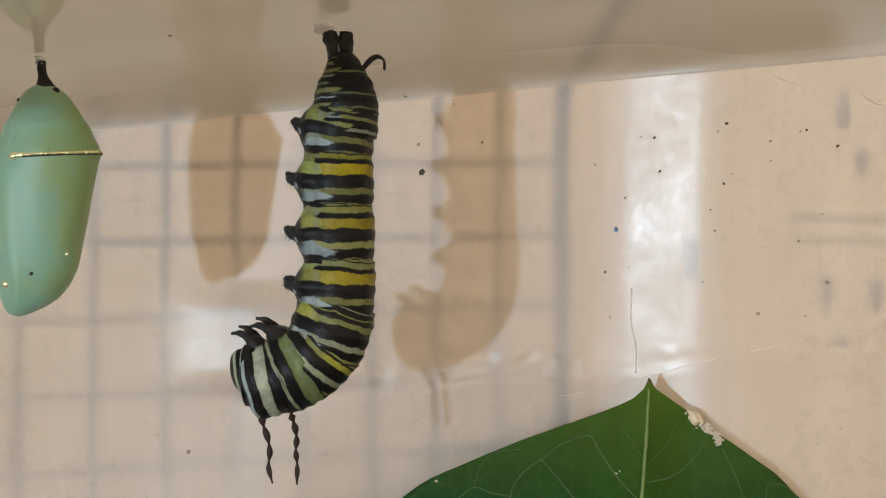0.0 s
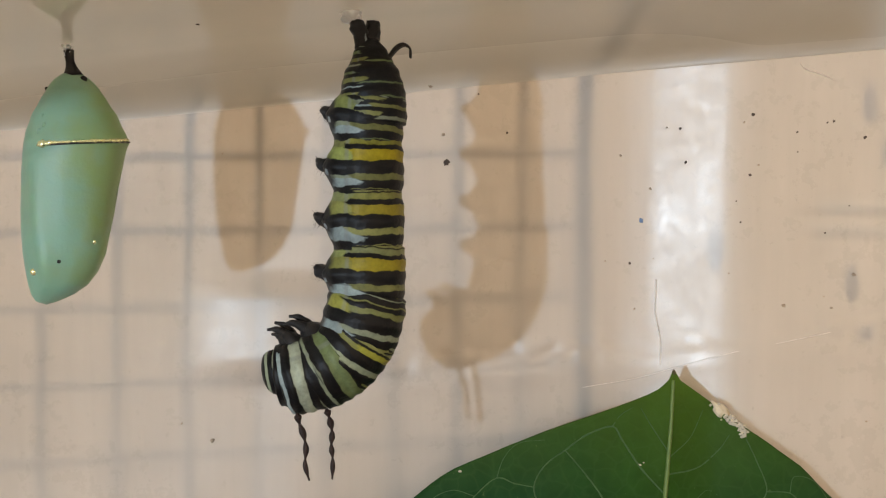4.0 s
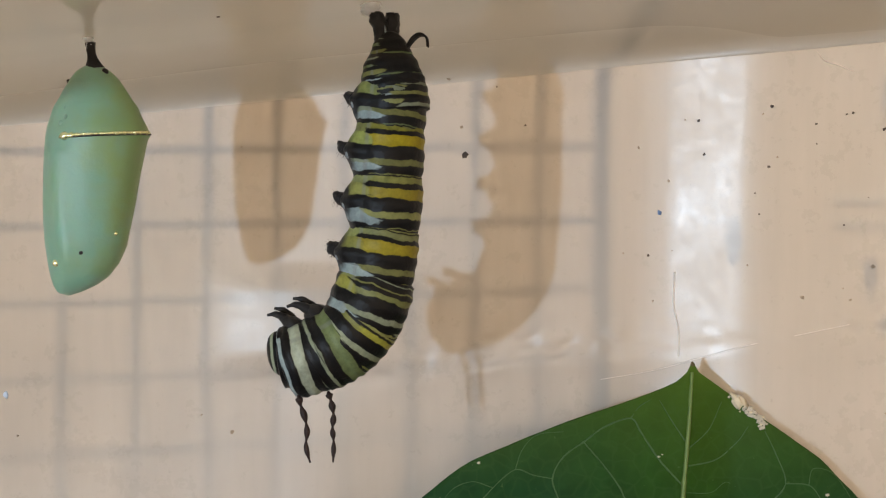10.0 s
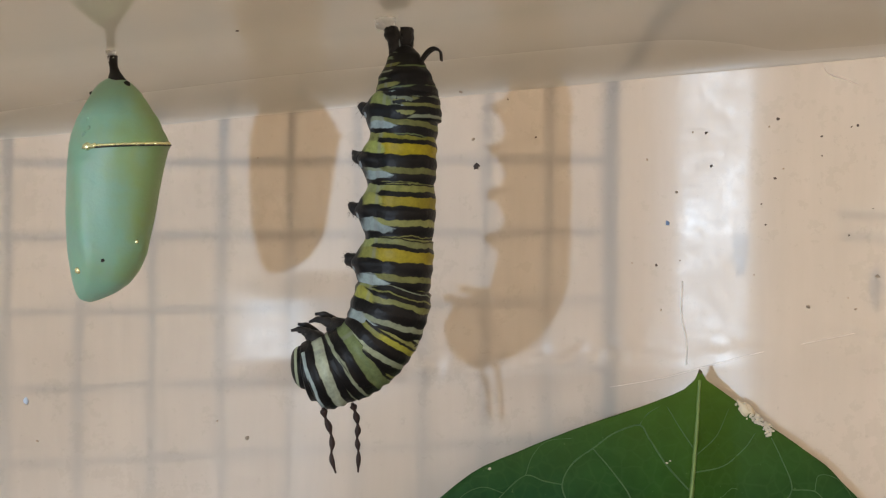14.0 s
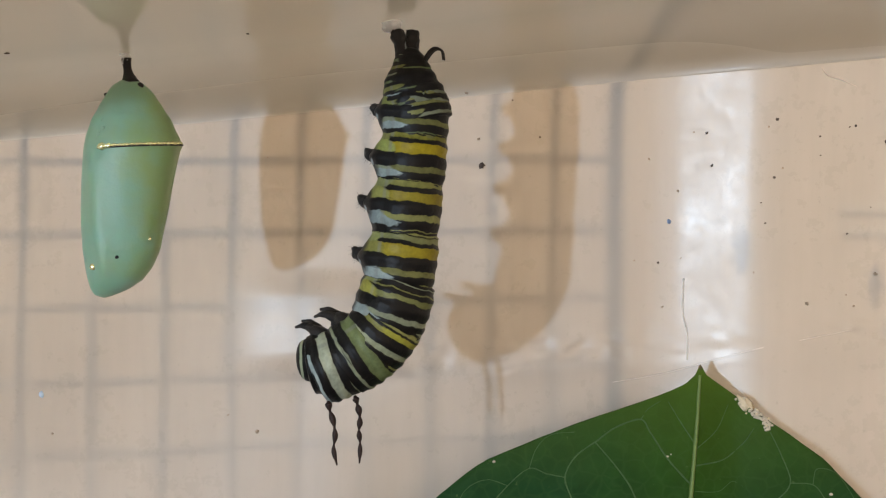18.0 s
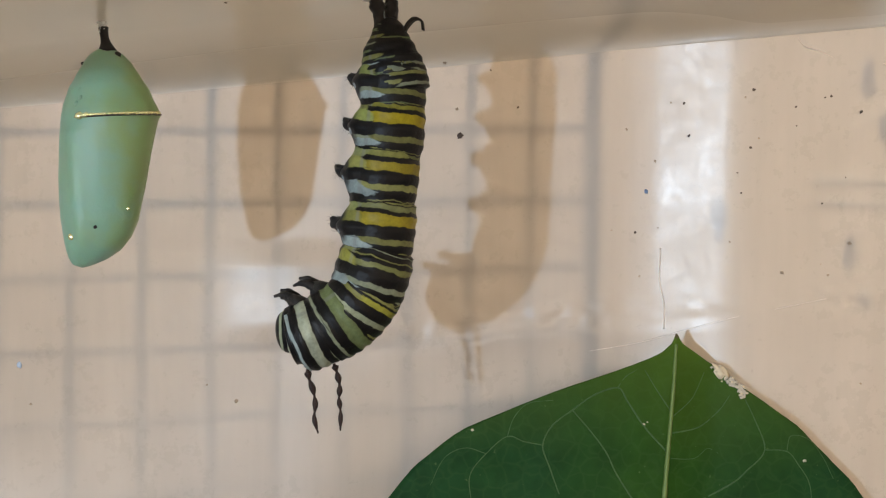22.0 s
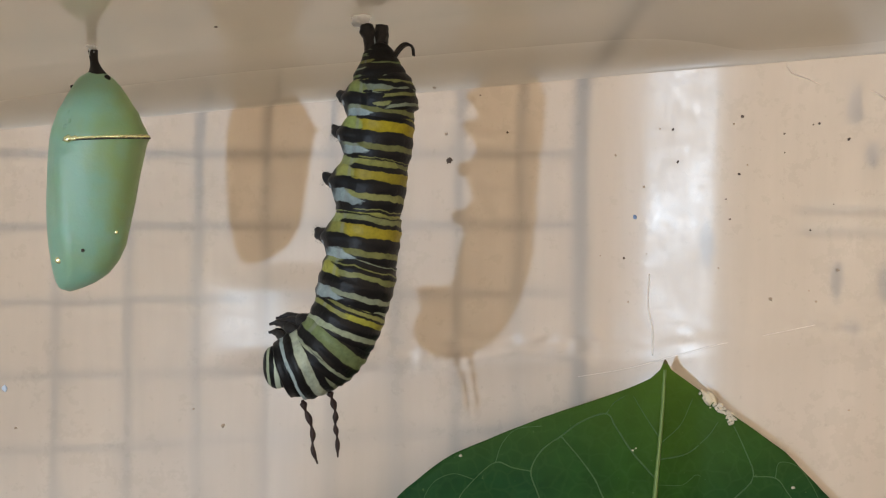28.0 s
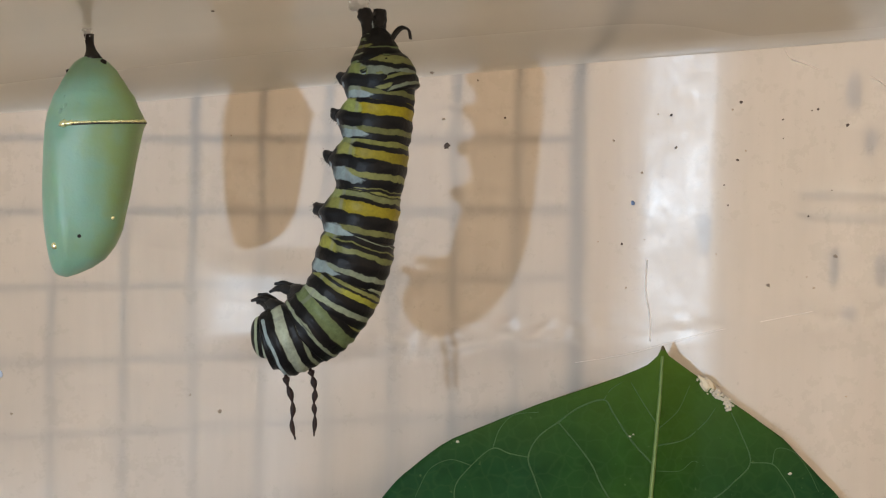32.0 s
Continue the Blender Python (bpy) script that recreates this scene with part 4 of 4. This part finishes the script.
# ---- leaf ----
LEAF = material("green_leaf_blade", (0.03, 0.12, 0.03), 0.6, spec=0.1)
_a, _b2, _c = grain(LEAF, 35.0, 3), grain(LEAF, 260.0, 5), grain(LEAF, 1400.0, 3)
_t = mix(LEAF, ramp(LEAF, _a, [(0.35, (0, 0, 0)), (0.65, (1, 1, 1))]), (0.013, 0.056, 0.012), (0.028, 0.088, 0.008))
_wide = node(LEAF, "ShaderNodeSeparateXYZ")
link(LEAF, coords(LEAF), _wide.inputs[0])
_margin = calc(LEAF, "ADD", calc(LEAF, "MULTIPLY", calc(LEAF, "ABSOLUTE", _wide.outputs[0]), 1 / 0.024), calc(LEAF, "SUBTRACT", _a, 0.5))
_t = mix(LEAF, ramp(LEAF, _margin, [(0.1, (0, 0, 0)), (0.9, (0.75,) * 3)]), _t, (0.011, 0.058, 0.022))
_t = mix(LEAF, 1.0, _t, ramp(LEAF, _b2, [(0.3, (0.8,) * 3), (0.7, (1.15,) * 3)]), "MULTIPLY")
_cell = node(LEAF, "ShaderNodeTexVoronoi", Scale=420.0)
_cell.feature = "DISTANCE_TO_EDGE"
_bent = node(LEAF, "ShaderNodeVectorMath")
_bent.operation = "ADD"
_warp = node(LEAF, "ShaderNodeTexNoise", Scale=300.0)
link(LEAF, coords(LEAF), _warp.inputs["Vector"])
_small = node(LEAF, "ShaderNodeVectorMath")
_small.operation = "MULTIPLY"
_small.inputs[1].default_value = (0.002, 0.002, 0.002)
link(LEAF, _warp.outputs["Color"], _small.inputs[0])
link(LEAF, coords(LEAF), _bent.inputs[0])
link(LEAF, _small.outputs[0], _bent.inputs[1])
link(LEAF, _bent.outputs[0], _cell.inputs["Vector"])
_net = ramp(LEAF, _cell.outputs["Distance"], [(0.0, (0.55,) * 3), (0.09, (0, 0, 0))])
_t = mix(LEAF, calc(LEAF, "MULTIPLY", _net, 0.34), _t, (0.05, 0.12, 0.035))
_xyz = node(LEAF, "ShaderNodeSeparateXYZ")
link(LEAF, coords(LEAF), _xyz.inputs[0])
_young = ramp(LEAF, calc(LEAF, "ADD", calc(LEAF, "MULTIPLY", _xyz.outputs[2], -1 / 0.020), calc(LEAF, "MULTIPLY", calc(LEAF, "SUBTRACT", _a, 0.5), 1.0)), [(0.0, (0.75,) * 3), (0.30, (0.38,) * 3), (0.95, (0, 0, 0))])
_t = mix(LEAF, _young, _t, (0.105, 0.18, 0.02))
_fleck = ramp(LEAF, grain(LEAF, 1300.0, 2, 0.4), [(0.74, (0, 0, 0)), (0.80, (0.6,) * 3)])
base(LEAF, mix(LEAF, _fleck, _t, (0.10, 0.17, 0.06)))
bump(LEAF, calc(LEAF, "ADD", calc(LEAF, "MULTIPLY_ADD", grain(LEAF, 110.0, 2), 3.0), calc(LEAF, "ADD", _b2, calc(LEAF, "SUBTRACT", calc(LEAF, "MULTIPLY", _c, 0.4), calc(LEAF, "MULTIPLY", _net, 0.12)))), 0.26, 0.0003)
TIP = speckled("withered_leaf_tip", (0.16, 0.17, 0.05), (0.10, 0.08, 0.03), 900.0, 0.7)
LEAF_TIP = (28.1, 165.8, -17.8)


LEFT_EDGE = [(0, 0.15), (1.3, 0.6), (2.8, 2.2), (4.9, 7.2), (8.6, 17.5), (14, 29.9), (20, 36.6), (27, 41.3), (38, 44), (52, 41), (66, 29), (78, 3)]
RIGHT_EDGE = [(0, 0.15), (1.2, 0.9), (2.2, 2.4), (3.8, 4.9), (6.9, 9.4), (12.3, 17.5), (20.8, 26.6), (28, 32), (40, 35), (54, 31), (66, 22), (78, 3)]


def leaf_half(s, left):
    """Half width of the blade at s mm below its tip."""
    rows = LEFT_EDGE if left else RIGHT_EDGE
    for (s0, w0), (s1, w1) in zip(rows, rows[1:]):
        if s <= s1:
            return w0 + (w1 - w0) * (s - s0) / (s1 - s0)
    return rows[-1][1]


def leaf_place(s, dx, lift=0.0):
    """A place on the blade s mm below the tip and dx mm aside of it. The blade leans on the wall and cups a little."""
    mid = -0.075 * s
    v = dx - mid
    y = LEAF_TIP[1] + (0.10 * v if v > 0 else -0.035 * v) * 0.75 - 0.7 * math.exp(-abs(v) / 2.0) * min(1, s / 6)
    y = min(y, LEAF_TIP[1] + 3.0) + 0.4 * noise.noise(Vector((dx * 0.12, s * 0.12, 4))) * min(1, s / 6)
    y += 0.16 * noise.noise(Vector((dx * 0.42, s * 0.42, 8))) * min(1, s / 4)
    y = min(y, wall_y(LEAF_TIP[0] + dx, LEAF_TIP[2] - s) - 2.2)
    return Vector((LEAF_TIP[0] + dx, y - lift, LEAF_TIP[2] - s)) * MM


def leaf_point(s, v, lift=0.0):
    """s mm down the midrib; v from -1 (left edge) to 1 (right edge)."""
    soft = sum(leaf_half(max(0, s + k * 0.5), v < 0) for k in (-2, -1, 0, 1, 2)) / 5 if s > 2.5 else leaf_half(s, v < 0)
    soft += 0.10 * noise.noise(Vector((s * 1.6, 2.0 if v > 0 else 7.0, 0))) * min(1, s / 3)
    if v > 0:
        soft -= 0.55 * math.exp(-((s - 6.3) / 0.8) ** 2)
    soft += 0.25 * noise.noise(Vector((s * 0.35, 5.0 if v > 0 else 1.0, 0))) * min(1, s / 5)
    return leaf_place(s, -0.075 * s + v * soft, lift)


def build_leaf():
    leaf = thing("leaf", Vector(LEAF_TIP) * MM, "broad dark green leaf with pale veins and a pointed tip", "leaf")
    bm = bmesh.new()
    rows_f = []
    ss = [0.0, 0.3, 0.7, 1.2, 1.8, 2.5, 3.3, 4.2] + [5.2 + k * 1.05 for k in range(70)]
    vs = [k / 24 - 1 for k in range(49)]
    for lift in (0.18, -0.18):
        rows_f.append([[bm.verts.new(leaf_point(s, v, lift) - Vector(LEAF_TIP) * MM) for v in vs] for s in ss])
    f, r = rows_f
    for i in range(len(ss) - 1):
        for j in range(48):
            bm.faces.new((f[i][j], f[i + 1][j], f[i + 1][j + 1], f[i][j + 1]))
            bm.faces.new((r[i][j], r[i][j + 1], r[i + 1][j + 1], r[i + 1][j]))
        bm.faces.new((f[i][0], r[i][0], r[i + 1][0], f[i + 1][0]))
        bm.faces.new((f[i][-1], f[i + 1][-1], r[i + 1][-1], r[i][-1]))
    bmesh.ops.recalc_face_normals(bm, faces=bm.faces)
    part("blade", bm, LEAF, leaf, "dark green leaf blade")
    here = Vector(LEAF_TIP) * MM

    def vein(name, stations, wide, thin):
        pts = [leaf_place(q.y, q.x, 0.19 if name == "midrib" else 0.17) - here for q in curve_points([(dx, s, 0.0) for dx, s in stations], 10 * len(stations))]
        n = len(pts) - 1
        radii = [(0.85 if name == "midrib" else 1.05) * (wide + (thin - wide) * k / n) * (1 + 0.25 * noise.noise(Vector((k * 0.7, wide * 40, n)))) * MM for k in range(n + 1)]
        return part(name, tube(pts, radii, 6), MIDRIB if name == "midrib" else VEIN, leaf, "pale midrib" if name == "midrib" else "")

    vein("midrib", [(-5.4, 72), (-3.2, 45), (-1.6, 22), (-0.8, 11), (-0.1, 1.2)], 0.55, 0.26)
    vein("vein", [(-1.4, 16.5), (-4.5, 13.1), (-6.9, 9.5), (-8.3, 7.6), (-11.7, 8.7), (-14.7, 10.9), (-17.5, 13.1), (-18.9, 16), (-18, 18.9), (-16.5, 23)], 0.122, 0.094)
    vein("vein", [(-8.3, 7.6), (-7.2, 6.0), (-5.5, 4.9)], 0.079, 0.036)
    vein("vein", [(-0.9, 10.7), (-3, 7.5), (-4.5, 5.0)], 0.094, 0.043)
    vein("vein", [(-14.7, 10.9), (-12, 14), (-9.8, 17), (-8, 20.6), (-3, 28)], 0.086, 0.115)
    vein("vein", [(-18.9, 16), (-21.5, 15.5), (-24, 14.8), (-27, 17.3), (-29.3, 20.5), (-29, 25)], 0.086, 0.065)
    vein("vein", [(-24, 14.8), (-23, 12), (-21, 10), (-17.5, 9.5)], 0.058, 0.036)
    vein("vein", [(-27, 17.3), (-30, 16.5), (-33, 18), (-35, 22)], 0.058, 0.036)
    vein("vein", [(-0.7, 11.6), (2.3, 9), (4, 5.3)], 0.094, 0.043)
    vein("vein", [(-0.9, 13.9), (3.3, 13.1), (6, 10.8), (7.5, 8.5)], 0.108, 0.050)
    vein("vein", [(9.6, 9), (11, 12), (12.3, 16), (10, 18.9), (7, 21.6), (-1.8, 27)], 0.065, 0.122)
    vein("vein", [(12.3, 16), (15.4, 16.2), (17, 18), (18.7, 21), (19, 26)], 0.079, 0.058)
    vein("vein", [(15.4, 16.2), (16, 14), (18.5, 14.5), (20.5, 17), (22, 20)], 0.058, 0.036)
    vein("vein", [(-1.3, 17.5), (2.5, 17.6), (4.5, 16.2), (6, 16.8)], 0.050, 0.029)
    tip = part("withered_tip", blob((0.28 * MM, 0.3 * MM, 0.42 * MM), 3, 2, 0.4), TIP, leaf, "brown withered tip")
    tip.location = leaf_place(0.25, 0.0) - here
    return leaf


build_leaf()


# ---- small things ----
SPECKS = [(-3.0, 10.9, 0.80), (1.5, 20.7, 0.25), (30.2, 15.9, 0.38), (40.5, 17.9, 0.42), (46.7, 15.4, 0.28), (51.0, 16.8, 0.22), (51.9, 17.0, 0.33), (56.3, 14.7, 0.42), (46.8, 12.6, 0.20), (40.1, 9.3, 0.33), (38.2, 5.6, 0.20), (38.8, 2.6, 0.24), (50.7, 1.1, 0.24), (54.1, 5.0, 0.18), (31.0, 11.1, 0.36), (5.6, 15.2, 0.26), (23.1, -3.3, 0.36)]
FAINT_SPECKS = [(-3.5, 14.9, 0.30), (-5.3, 21.8, 0.40), (21.7, 12.0, 0.24), (28.3, 16.0, 0.18), (39.3, 16.8, 0.20), (41.3, 10.7, 0.18), (26.0, 7.3, 0.26), (23.8, -9.8, 0.20), (19.6, -3.0, 0.16), (26.5, -2.6, 0.16), (54.8, -4.8, 0.36), (51.7, -9.5, 0.24), (50.6, -7.9, 0.16), (44.9, -9.2, 0.36), (56.7, -25.6, 0.20), (-35.0, 12.1, 0.16), (-67.4, -29.7, 0.26), (-40.7, -26.5, 0.20), (-36.3, -28.9, 0.38), (37.2, -4.7, 0.18)]


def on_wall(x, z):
    """Slides a place along the camera's first line of sight onto the rib, to fit the view."""
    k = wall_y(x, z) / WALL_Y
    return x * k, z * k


def build_specks():
    rng = random.Random(8)
    for rows, wide, label, mat in ((SPECKS, 1.1, "dark crumb of frass stuck to the tub wall", FRASS), (FAINT_SPECKS, 1.5, "tiny brown crumb stuck to the tub wall", DUST)):
        for x, z, s in rows:
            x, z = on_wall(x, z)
            ob = part("frass_crumb", blob((s * wide * 0.55 * MM, s * 0.3 * MM, s * wide * 0.42 * MM), x + z, 2, 0.7), mat)
            ob.matrix_basis = pose(x * MM, (wall_y(x, z) - 0.10 * s) * MM, z * MM, 0, rng.uniform(-60, 60), 0)
            tagged(ob, label, "frass", "frass crumbs on the wall")
    for (x, z), mat, s, label in (((24.7, 2.8), BLUE, 0.55, "small blue paint fleck on the tub wall"), ((-69.2, -23.8), PALE_BLUE, 0.8, "pale blue fleck on the tub wall")):
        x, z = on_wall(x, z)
        ob = part("fleck", blob((s * 0.5 * MM, 0.1 * MM, s * 0.65 * MM), s, 2, 0.4), mat)
        ob.matrix_basis = pose(x * MM, (wall_y(x, z) - 0.05) * MM, z * MM, 0, -15, 0)
        tagged(ob, label, "fleck")
    for x, y, s in ((-30.6, 136.4, 0.30), (-57.5, 131.0, 0.4), (32.0, 150.0, 0.25)):
        ob = part("frass_crumb", blob((s * 0.8 * MM, s * 0.5 * MM, s * 0.3 * MM), x, 2, 0.5), FRASS)
        ob.location = (x * MM, y * MM, (lid_under(x, y) - 0.05) * MM)
        tagged(ob, "dark crumb of frass stuck under the lid", "frass", "frass crumbs on the lid")


DUST = speckled("brown_dust", (0.24, 0.19, 0.15), (0.40, 0.33, 0.26), 1500.0, 0.9)
THREAD = speckled("old_silk_thread", (0.86, 0.81, 0.76), (0.95, 0.91, 0.87), 500.0, 0.6)
SMUDGE = speckled("grey_smudge", (0.30, 0.29, 0.32), (0.40, 0.38, 0.40), 400.0, 0.9)


def build_threads():
    for pts, r, label in (([(16.5, -21.0), (23.7, -19.7), (29.4, -18.2), (37.2, -16.1), (46.0, -14.2), (51.5, -13.0)], 0.032, "loose silk thread stretched along the tub wall"),
                          ([(26.9, -5.6), (26.8, -10.3), (27.5, -14.0), (27.5, -17.7)], 0.12, "short dirty silk strand hanging on the tub wall")):
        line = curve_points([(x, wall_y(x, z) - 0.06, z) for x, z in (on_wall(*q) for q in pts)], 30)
        ob = part("silk_thread", tube([p * MM for p in line], r * MM, 5), THREAD)
        tagged(ob, label, "thread", "silk threads on the wall")
    for k, (x, z) in enumerate([(39.6, -1.4), (61.0, -6.7), (63.7, -14.8), (66.7, 13.9), (68.8, -7.1), (63.8, 22.0)]):
        tall = (3.2, 2.6, 1.4, 1.8, 2.4, 2.6)[k]
        ob = part("grey_smear", blob((1.1 * MM, 0.25 * MM, tall * 1.15 * MM), k + 3, 3, 0.5), SMUDGE)
        ob.location = (x * MM, 194.0 * MM, z * MM)
        tagged(ob, "blurred grey smear behind the milky wall", "smear", "grey smears behind the wall")


def build_scuffs():
    for pts in [[(44.5, 24.4), (45.5, 23.2), (47.4, 22.6), (49.5, 21.7)], [(56.7, 20.9), (58.1, 20.3), (59.3, 19.7), (60.8, 19.9)]]:
        line = curve_points([(x, wall_y(x, z) + 0.02, z) for x, z in pts], 16)
        ob = part("scuff", tube([p * MM for p in line], [0.03 * MM + 0.07 * MM * math.sin(math.pi * k / 16) for k in range(17)], 6), SCUFF)
        tagged(ob, "faint curved brown scuff on the milky tub wall", "scuff", "scuffs on the wall")


SCUFF = speckled("brown_scuff", (0.74, 0.66, 0.58), (0.80, 0.72, 0.64), 600.0, 0.7)


def build_crust():
    crust = thing("crust", Vector((36.5, 168.0, -24.0)) * MM, "dried white and tan crust of grains along the leaf margin", "crust")
    rng = random.Random(21)
    for k in range(95):
        u = rng.random() if k % 3 == 0 else 0.48 + 0.52 * rng.random()
        dx, s = 5.2 + 4.4 * u + rng.gauss(0, 0.26), 4.2 + 4.1 * u + rng.gauss(0, 0.3)
        p = leaf_place(s, dx, 0.25) - Vector((36.5, 168.0, -24.0)) * MM
        r = rng.uniform(0.13, 0.25) if u < 0.42 else rng.uniform(0.13, 0.25)
        ob = part("grain", blob((r * 1.2 * MM, r * 0.7 * MM, r * MM), k, 1, 0.4), (CRUST if rng.random() < 0.85 else TAN) if u > 0.45 else (TAN if rng.random() < 0.6 else CRUST), crust)
        ob.location = p


def build_flake():
    flake = part("crust_flake", blob((1.15 * MM, 0.14 * MM, 0.62 * MM), 31, 3, 0.95), TAN)
    flake.matrix_basis = Matrix.Translation(leaf_place(5.3, 6.3, 0.3)) @ pose(0, 0, 0, 0, 42, 0)
    tagged(flake, "flat tan flake of dried crust on the leaf margin", "crust")


def build_rails():
    """Two faint bars that stand behind the tub, beyond the wire mesh."""
    rails = thing("rail", Vector((70, 214, 4)) * MM, "pair of pale grey bars seen blurred behind the milky wall", "rail")
    for z, r in ((1.9, 1.1), (-2.2, 0.9)):
        bar = [Vector((x, 0.02 * x, z - 0.01 * x)) * MM for x in (-9, 10, 60, 120)]
        part("bar", tube(bar, r * MM, 8), RAIL, rails)
    for x in (70, 112):
        part("post", tube([Vector((x, 2.0, z)) * MM for z in (-144, -60, 4)], 1.2 * MM, 8), RAIL, rails)


RAIL = speckled("pale_grey_bar", (0.66, 0.59, 0.52), (0.72, 0.65, 0.57), 200.0, 0.6)


def build_leaf_crumbs():
    for dx, s, r in ((-29.0, 13.9, 0.21), (17.9, 17.5, 0.25), (-4.6, 12.7, 0.19), (-4.1, 12.4, 0.13)):
        ob = part("pale_crumb", blob((r * 1.1 * MM, r * 0.5 * MM, r * 0.8 * MM), dx, 2, 0.5), CRUST)
        ob.location = leaf_place(s, dx, 0.2)
        tagged(ob, "tiny white crumb lying on the green leaf", "crumb", "crumbs on the leaf")


TAN = speckled("tan_crust", (0.70, 0.58, 0.40), (0.82, 0.72, 0.54), 700.0, 0.85)


build_specks()
build_threads()
build_scuffs()
build_crust()
build_flake()
build_rails()
build_leaf_crumbs()


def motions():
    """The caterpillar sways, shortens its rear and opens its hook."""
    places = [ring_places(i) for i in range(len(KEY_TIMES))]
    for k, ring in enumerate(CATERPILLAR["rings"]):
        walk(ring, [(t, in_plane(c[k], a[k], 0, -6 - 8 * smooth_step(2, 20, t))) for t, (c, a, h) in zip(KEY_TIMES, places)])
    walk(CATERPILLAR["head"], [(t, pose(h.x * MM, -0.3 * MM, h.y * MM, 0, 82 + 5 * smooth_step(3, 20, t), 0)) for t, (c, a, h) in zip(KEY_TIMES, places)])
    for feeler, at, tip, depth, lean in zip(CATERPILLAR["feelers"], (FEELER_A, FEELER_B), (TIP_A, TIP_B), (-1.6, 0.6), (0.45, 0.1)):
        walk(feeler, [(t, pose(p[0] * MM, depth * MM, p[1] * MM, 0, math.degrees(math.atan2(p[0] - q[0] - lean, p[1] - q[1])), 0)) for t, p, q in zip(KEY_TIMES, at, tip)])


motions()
